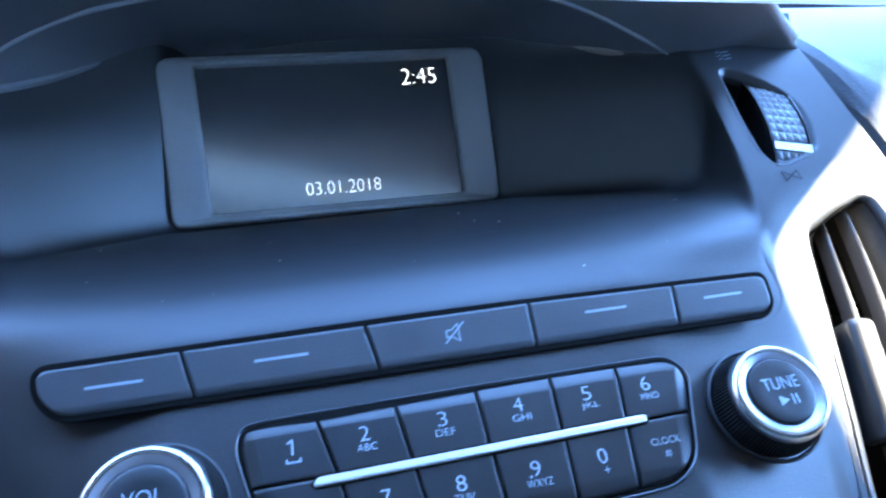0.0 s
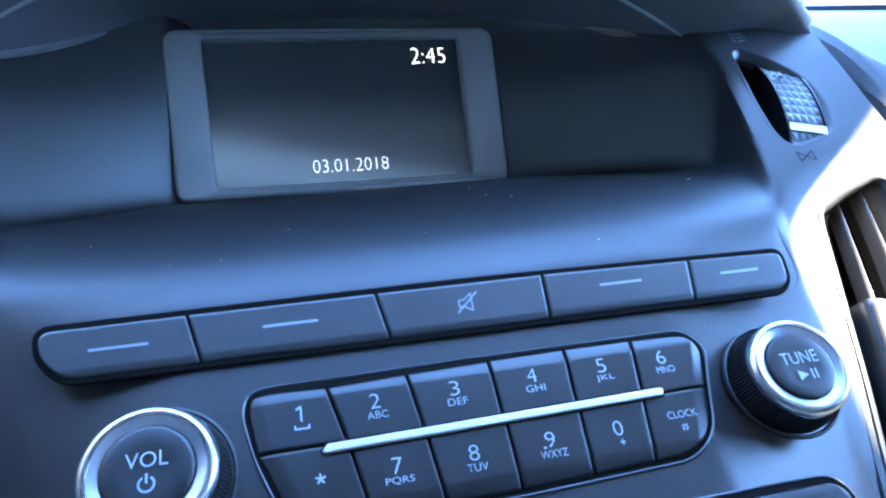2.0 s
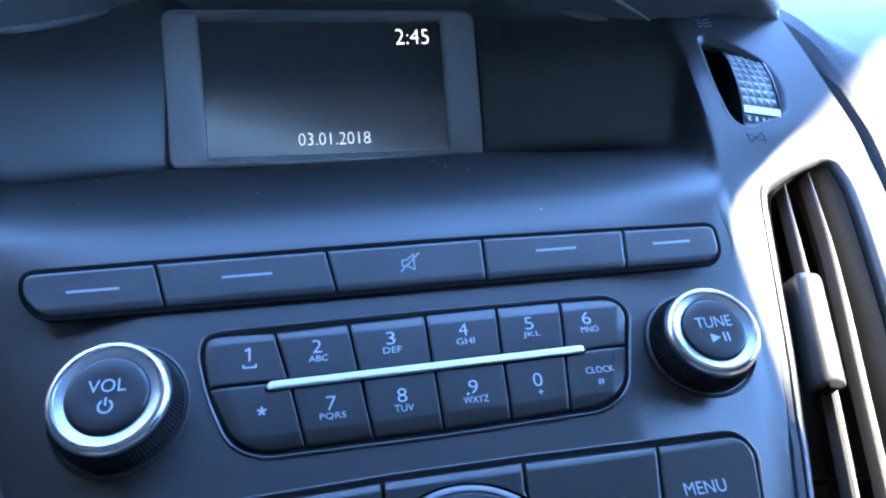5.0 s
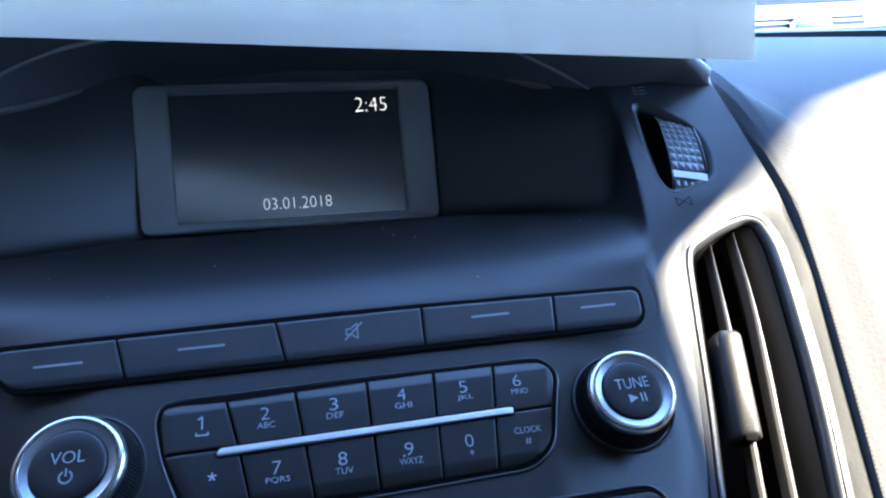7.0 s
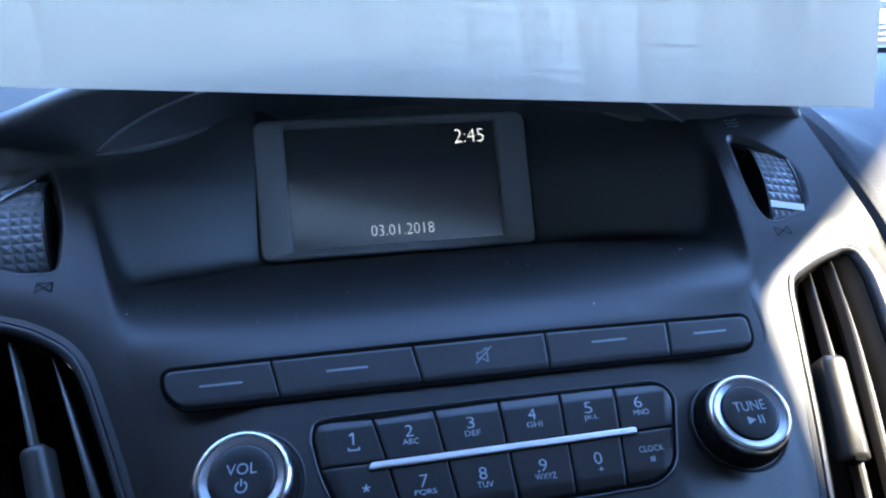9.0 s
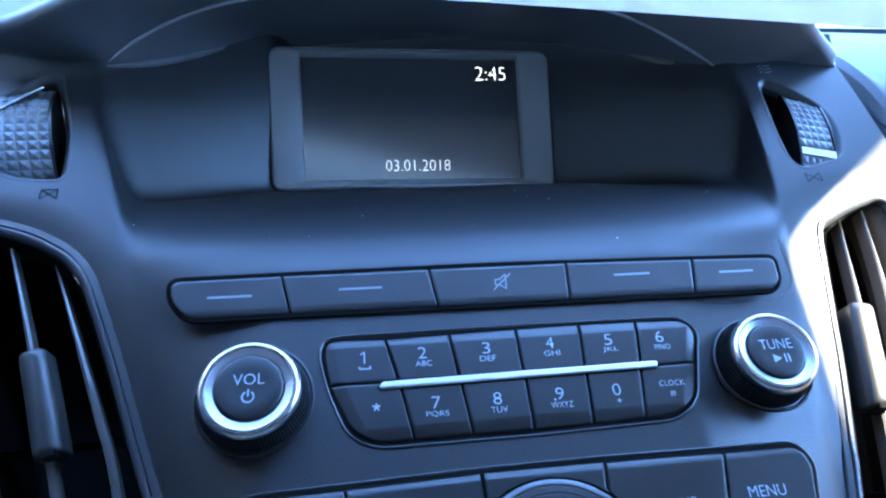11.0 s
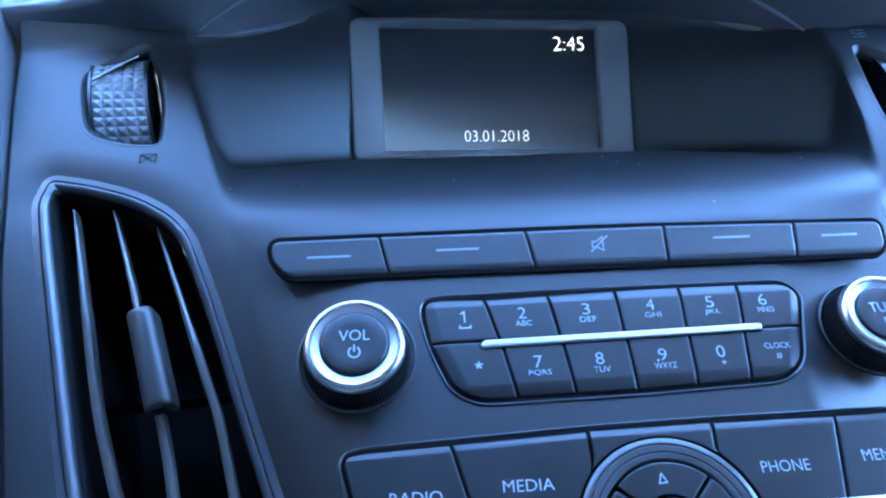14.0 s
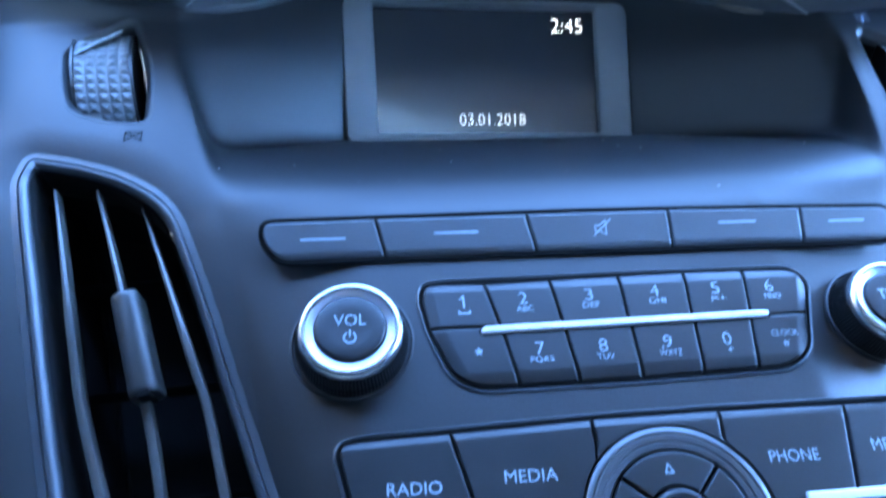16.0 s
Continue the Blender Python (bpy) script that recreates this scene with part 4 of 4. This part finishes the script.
# ---- thumb wheels beside the display ----
def thumbwheel(label, loop, x0, x1, y_mid, line, tilt, cols, radius=32.0, lean=0.0):
    top = thing("thumbwheel", label, "thumbwheel", "pair of vent thumbwheels")
    rim(UPRIGHT, loop, ((-3.6, -0.5), (-3.2, 0.08), (-2.8, 0.1), (-2.2, -0.1), (-0.5, -1.8), (0.0, -2.6), (0.4, -8.0)), plastic, top, "recessed opening edge")
    duct(UPRIGHT, loop, 4.0, 16.0, gap_shade, top)
    v_mid, sink = UPRIGHT.vy(y_mid), radius - (2.0 if radius < 40 else 0.6)
    a1 = 62.0 * 32.0 / radius
    n_steps, a0 = 20, -a1
    bm = bmesh.new()

    def at(i, a, r):
        dx = (x1 - x0) * i / cols
        return UPRIGHT.at(x0 + dx + tilt * r * math.sin(radians(a)), v_mid + r * math.sin(radians(a)) + lean * dx, -sink + r * math.cos(radians(a)))

    step = (a1 - a0) / n_steps
    for k in range(n_steps):
        a = a0 + k * step
        for i in range(cols):
            q = [bm.verts.new(at(i, a, radius)), bm.verts.new(at(i + 1, a, radius)), bm.verts.new(at(i + 1, a + step, radius)), bm.verts.new(at(i, a + step, radius))]
            if line and abs(a + step / 2 - line) < step * 0.55:
                continue
            apex = bm.verts.new(at(i + 0.5, a + step / 2, radius + 0.6))
            for m in range(4):
                bm.faces.new((q[m], q[(m + 1) % 4], apex))
    bmesh.ops.remove_doubles(bm, verts=bm.verts, dist=1e-6)
    bmesh.ops.delete(bm, geom=[w for w in bm.verts if not w.link_faces], context="VERTS")
    part("wheel_rim", bm, wheel_plastic, top, "diamond-knurled grey wheel", smooth=False)
    # wheel sides in near-black: the slot's shade is put into their colour
    for i, sgn in ((0, -1), (cols, 1)):
        bm = bmesh.new()
        outer_ring = [bm.verts.new(at(i + sgn * 0.25, a0 + k * step, radius + 0.7)) for k in range(n_steps + 1)]
        flat = [bm.verts.new(at(i, a0 + k * step, radius + 0.7)) for k in range(n_steps + 1)]
        low = [bm.verts.new(at(i + sgn * 0.25, a0 + k * step, radius - 12)) for k in range(n_steps + 1)]
        skin(bm, [flat, outer_ring, low], close=False)
        part("wheel_side", bm, button_plastic, top)
    if line:
        bm = bmesh.new()
        s = 96.0 / radius * 0.8
        rows = [[bm.verts.new(at(i, line - s + 2 * s * k / 4, radius + 0.9)) for i in (0, cols)] for k in range(5)]
        skin(bm, rows, close=False)
        part("white_line", bm, white_paint, top, "white position line")
    return top


wl = thumbwheel("dark knurled vent thumbwheel in recessed opening, shaded", wheel_left_loop, -157.2, -138.6, -36.5, 0.0, -0.18, 5)
# lip of the shaded wheel's slot: highlight painted pale, shaded gap painted black
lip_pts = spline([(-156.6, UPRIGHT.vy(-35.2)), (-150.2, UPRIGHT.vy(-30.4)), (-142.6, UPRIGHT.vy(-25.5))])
for name, mat, w0, n0, w1, n1 in (("slot_lip", lip_highlight, 0.0, 2.9, 0.7, 2.9), ("slot_shade", gap_shade, 0.7, 2.8, 7.5, -3.5)):
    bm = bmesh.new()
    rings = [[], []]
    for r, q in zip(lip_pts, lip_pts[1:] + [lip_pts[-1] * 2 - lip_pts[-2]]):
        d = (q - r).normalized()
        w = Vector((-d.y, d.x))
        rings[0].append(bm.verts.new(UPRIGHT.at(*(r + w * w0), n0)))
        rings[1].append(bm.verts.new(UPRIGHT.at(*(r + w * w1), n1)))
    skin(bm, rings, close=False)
    part(name, bm, mat, wl, "thin lip, its highlight painted pale" if name == "slot_lip" else "")
wr = thumbwheel("knurled vent thumbwheel with white line turned down", wheel_right_loop, 129.6, 141.4, -47.0, -15.6, 0.15, 5, 46.0, -0.28)
for owner, x, y, hx, hy in ((wl, -132.5, -64.6, -150.9, -10.3), (wr, 127.1, -68.2, 128.7, -21.4)):
    v = UPRIGHT.vy(y)
    bm = bmesh.new()
    lv = level(UPRIGHT, x, v)
    stroke(bm, UPRIGHT, [(x - 2.6, v - 1.9), (x - 2.6, v + 1.9)], 0.32, lv + 0.25)
    stroke(bm, UPRIGHT, [(x + 2.6, v - 1.9), (x + 2.6, v + 1.9)], 0.32, lv + 0.25)
    stroke(bm, UPRIGHT, [(x - 2.6, v + 1.9), (x + 2.6, v - 1.9)], 0.3, lv + 0.26)
    stroke(bm, UPRIGHT, [(x - 2.6, v - 1.9), (x + 2.6, v + 1.9)], 0.3, lv + 0.255)
    if x < 0:
        stroke(bm, UPRIGHT, [(x - 2.6, v + 1.9), (x + 2.6, v + 1.9)], 0.32, lv + 0.25)
    part("closed_mark", bm, dark_mark, owner, "dark shut-vent mark", smooth=False)
    v = UPRIGHT.vy(hy)
    lv = level(UPRIGHT, hx, v)
    bm = bmesh.new()
    for k in range(3):
        w = -1.8 + 1.8 * k
        stroke(bm, UPRIGHT, [(hx - 2.4, v + w - 0.2), (hx - 1.0, v + w + 0.2)], 0.35, lv + 0.25)
        stroke(bm, UPRIGHT, [(hx - 0.4, v + w - 0.3), (hx + 2.6, v + w + 0.2)], 0.35, lv + 0.25)
    part("open_mark", bm, legend, owner, "pale open-vent mark", smooth=False)

# ---- loose paper ----
corner = Vector((0.1111, -0.1274, 1.0186))
along = Vector((-0.27, 0.0576, 0.0179)).normalized()
rise = Vector((-0.12, -0.06, 0.99)).normalized()
bm = bmesh.new()
front = along.cross(rise).normalized()
grid = [[corner + along * (0.36 * i / 24) + rise * (0.036 * j / 10) + front * 0.004 * math.sin(i / 24 * 3.0) * (j / 10) for i in range(25)] for j in range(11)]
vs = [[bm.verts.new(p) for p in r] for r in grid]
skin(bm, vs, close=False)
bmesh.ops.solidify(bm, geom=bm.faces[:], thickness=0.0003)
tagged(obj("paper_sheet", bm, paper_mat), "blank white paper sheet standing over the dash hood", "paper")

# ---- cabin shell ----


def wall(name, lo, hi, mat, label, category):
    bm = bmesh.new()
    box(bm, lo, hi)
    return tagged(obj(name, bm, mat, smooth=False), label, category, kind="structure")


def panel_with_opening(name, x, depth, lo, hi, loop, mat, label):
    """A wall in the plane x, from lo to hi (y, z), with an opening."""
    bm = bmesh.new()
    cy = sum(p[0] for p in loop) / len(loop)
    cz = sum(p[1] for p in loop) / len(loop)
    rim_pts = []
    for y, z in loop:
        dy, dz = y - cy, z - cz
        k = min((hi[0] - cy) / dy if dy > 1e-9 else (lo[0] - cy) / dy if dy < -1e-9 else 1e9, (hi[1] - cz) / dz if dz > 1e-9 else (lo[1] - cz) / dz if dz < -1e-9 else 1e9)
        rim_pts.append((cy + dy * k, cz + dz * k))
    flared = [(cy + (y - cy) * 1.02, cz + (z - cz) * 1.02 + (abs(depth) * 0.9 if z > 1.1 else 0.0)) for y, z in loop]
    rings = [[bm.verts.new((xx, *p)) for p in pts] for xx, pts in ((x, rim_pts), (x, loop), (x + depth, flared), (x + depth, rim_pts), (x, rim_pts))]
    skin(bm, rings)
    return tagged(obj(name, bm, mat, smooth=False), label, "car body", kind="structure")


def fine(loop, k=6):
    return [(a[0] + (b[0] - a[0]) * s / k, a[1] + (b[1] - a[1]) * s / k) for a, b in zip(loop, loop[1:] + loop[:1]) for s in range(k)]


# unseen opening, its outline worked back from the sun patch's edge on the dash
SUN_CUT = [(0.16, 1.12), (0.13, 1.17), (0.04, 1.26), (-0.05, 1.346), (-0.108, 1.400), (-0.150, 1.4245), (-0.165, 1.430), (-0.179, 1.436), (-0.197, 1.444), (-0.205, 1.4465), (-0.211, 1.444), (-0.219, 1.437), (-0.230, 1.426), (-0.238, 1.418), (-0.248, 1.408), (-0.262, 1.393), (-0.34, 1.315), (-0.42, 1.235), (-0.44, 1.12)]
panel_with_opening("wall_right_front", 0.70, 0.03, (-0.45, 0.0), (0.42, 1.56), fine(SUN_CUT), cabin_mat, "unseen right wall with an opening cut to shape the sun patch")
# unseen block, added to bounce warm sunlight up at the dash
wall("bounce_block", (-0.70, -1.0, 0.03), (0.70, -0.20, 0.55), bounce_mat, "unseen brown-grey block added to bounce sunlight at the dash", "car body")
# unseen plain walls, added without windows to keep side and rear light out
wall("wall_right_rear", (0.70, -1.0, 0.0), (0.73, -0.45, 1.56), cabin_mat, "unseen plain right rear wall, closed to keep light out", "car body")
wall("wall_left_front", (-0.78, -0.45, 0.0), (-0.75, 0.42, 1.56), cabin_mat, "unseen plain left wall, closed to keep light out", "car body")
wall("wall_left_rear", (-0.78, -1.0, 0.0), (-0.75, -0.45, 1.56), cabin_mat, "unseen plain left rear wall, closed to keep light out", "car body")
wall("wall_rear", (-0.75, -1.05, 0.0), (0.75, -1.0, 1.56), cabin_mat, "unseen plain rear wall, added to keep light out", "car body")
wall("wall_front", (-1.2, 0.85, 0.0), (1.2, 0.9, 0.94), cabin_mat, "bulkhead below the windscreen", "car body")
wall("floor", (-0.8, -1.0, 0.0), (0.8, 0.9, 0.03), cabin_mat, "dark cabin floor carpet", "floor")
# unseen corner pieces, added to block stray sun over the windscreen
wall("ceiling_side_right", (0.30, -0.16, 1.52), (0.75, 0.06, 1.56), headliner_mat, "unseen pale headliner corner, added to block light", "ceiling")
wall("ceiling_side_left", (-0.75, -0.16, 1.52), (-0.55, 0.06, 1.56), headliner_mat, "unseen pale headliner corner, added to block light", "ceiling")
# unseen pale roof panels, here and below, added to brighten the dash's reflections
wall("ceiling_rear", (-0.55, -1.0, 1.52), (0.16, -0.48, 1.56), headliner_mat, "unseen pale headliner panel, added to reflect light at the dash", "ceiling")
# unseen dark panel, added to darken what screen and lower keys reflect
wall("ceiling", (-0.55, -0.48, 1.52), (0.16, -0.12, 1.56), dark_roof_mat, "unseen dark roof panel, added to darken the dash's reflections", "ceiling")
wall("ceiling_right", (0.16, -1.0, 1.52), (0.75, -0.16, 1.56), headliner_mat, "unseen pale headliner panel, added to reflect light at the dash", "ceiling")
# unseen dark roof edge, added for the same dimming on the left
wall("ceiling_left", (-0.75, -1.0, 1.52), (-0.55, -0.16, 1.56), dark_roof_mat, "unseen dark roof edge, added to darken reflections", "ceiling")

bm = bmesh.new()
rows = []
for x, y in ((-0.75, 0.34), (-0.35, 0.515), (-0.2, 0.565), (0.19, 0.565), (0.33, 0.517), (0.52, 0.44), (0.72, 0.347)):
    rows.append([bm.verts.new((x, y + dy, z)) for dy, z in ((0.0, 0.93), (0.0, 0.974), (0.012, 0.9755), (0.03, 0.93))])
skin(bm, rows, close=True)
tagged(obj("windscreen_foot", bm, black_trim, smooth=False), "black band along the foot of the windscreen", "car body", kind="structure")

# ---- outside ----
bm = bmesh.new()
vs = [bm.verts.new(p) for p in ((-300, -300, -0.02), (300, -300, -0.02), (300, 300, -0.02), (-300, 300, -0.02))]
bm.faces.new(vs)
tagged(obj("ground", bm, asphalt_mat, smooth=False), "grey asphalt car park", "ground", kind="structure")


def other_car(x, y):
    car = thing("parked_car", "white parked car with chrome oval badge, seen through windscreen", "car")
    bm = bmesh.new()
    box(bm, (x - 0.92, y + 0.08, 0.30), (x + 0.92, y + 4.4, 0.872), 0.05)
    part("body", bm, car_white, car)
    bm = bmesh.new()
    box(bm, (x - 0.88, y + 0.10, 0.884), (x + 0.88, y + 1.5, 1.02), 0.03)
    part("bonnet", bm, car_white, car)
    # black box that paints the shade in the gap under the bonnet
    bm = bmesh.new()
    box(bm, (x - 0.86, y + 0.12, 0.86), (x + 0.86, y + 1.4, 0.90))
    part("bonnet_gap_shade", bm, black_trim, car)
    bm = bmesh.new()
    box(bm, (x - 0.9, y, 0.3), (x + 0.9, y + 0.3, 0.70), 0.04)
    part("bumper", bm, car_white, car)
    bm = bmesh.new()
    box(bm, (x - 0.78, y + 1.2, 0.95), (x + 0.78, y + 3.6, 1.5), 0.2)
    part("cabin", bm, car_glass, car)
    bm = bmesh.new()
    box(bm, (x - 0.40, y + 0.05, 0.705), (x + 0.33, y + 0.2, 0.80), 0.015)
    part("grille", bm, black_trim, car)
    for z in (0.715, 0.745, 0.775):
        bm = bmesh.new()
        box(bm, (x - 0.39, y + 0.035, z), (x + 0.32, y + 0.06, z + 0.010), 0.003)
        part("grille_bar", bm, chrome, car)
    bm = bmesh.new()
    box(bm, (x - 0.42, y + 0.03, 0.80), (x + 0.36, y + 0.07, 0.813), 0.004)
    part("grille_trim", bm, chrome, car)
    bm = bmesh.new()
    bmesh.ops.create_uvsphere(bm, u_segments=24, v_segments=12, radius=1.0)
    for w in bm.verts:
        w.co = Vector((x + w.co.x * 0.115, y + 0.02 + w.co.y * 0.02, 0.768 + w.co.z * 0.047))
    badge = part("badge", bm, chrome, car, "plain chrome oval badge")
    bm = bmesh.new()
    bmesh.ops.create_uvsphere(bm, u_segments=24, v_segments=12, radius=1.0)
    for w in bm.verts:
        w.co = Vector((x + w.co.x * 0.098, y + 0.008 + w.co.y * 0.02, 0.768 + w.co.z * 0.036))
    part("badge_field", bm, badge_blue, badge, "dark plain badge field")
    for sgn in (-1, 1):
        bm = bmesh.new()
        box(bm, (x + sgn * 0.55 - 0.19, y + 0.03, 0.735), (x + sgn * 0.55 + 0.19, y + 0.3, 0.845), 0.03)
        light = part("headlight", bm, lamp_glass, car)
        bm = bmesh.new()
        bmesh.ops.create_uvsphere(bm, u_segments=16, v_segments=8, radius=0.04, matrix=Matrix.Translation((x + sgn * 0.5, y + 0.02, 0.79)))
        part("reflector", bm, chrome, light)
        bm = bmesh.new()
        bmesh.ops.create_cone(bm, cap_ends=True, segments=28, radius1=0.33, radius2=0.33, depth=0.2, matrix=Matrix.Translation((x + sgn * 0.82, y + 0.9, 0.31)) @ Matrix.Rotation(math.pi / 2, 4, "Y"))
        part("wheel", bm, rubber, car)


other_car(2.42, 3.12)

# ---- dust ----
bm = bmesh.new()
rnd = random.Random(4)
# x, y, length and heading of the larger grains and fibres on the ledge
SPECKS = [(92, -60, 1.2, 10), (71, -47, 0.9, 40), (54.7, -45, 0.7, 60), (57, -44, 0.5, 130), (26, -60, 0.6, 20), (33, -63, 0.7, 125), (23, -52, 0.7, 0), (49, -90, 0.6, 0), (-83, -47, 0.5, 0), (-105.4, -72, 1.1, 30), (-32, -71, 0.6, 0)]
SPECKS += [(rnd.uniform(-95, 100), rnd.uniform(-88, -42), rnd.uniform(0.12, 0.3), rnd.uniform(0, 180)) for _ in range(9)]
top_g = flat_g[flat_g[:, 2] > 951]
for x, y, size, turn in SPECKS:
    near = np.argmin((top_g[:, 0] - x) ** 2 + (top_g[:, 1] - y) ** 2)
    p = Vector((x, y, float(top_g[near, 2]) + 0.12))
    m = Matrix.Translation(p * MM) @ Matrix.Rotation(radians(turn), 4, "Z") @ Matrix.Diagonal((size * 0.6, min(0.28, size * 0.4), 0.18, 1))
    bmesh.ops.create_icosphere(bm, subdivisions=1, radius=MM, matrix=m)
for k in range(16):
    a, b = rnd.uniform(0.05, 0.95), rnd.uniform(-2.6, 2.6)
    p = VENT.at(125.2 - 3.8 * a + b, VENT.vy(-106.2 - 22.8 * a), 2.3)
    bmesh.ops.create_icosphere(bm, subdivisions=1, radius=rnd.uniform(0.06, 0.15) * MM, matrix=Matrix.Translation(p))
tagged(obj("dust", bm, dust_mat), "pale dust specks and fibres on ledge and vent tab", "dust", kind="stuff")
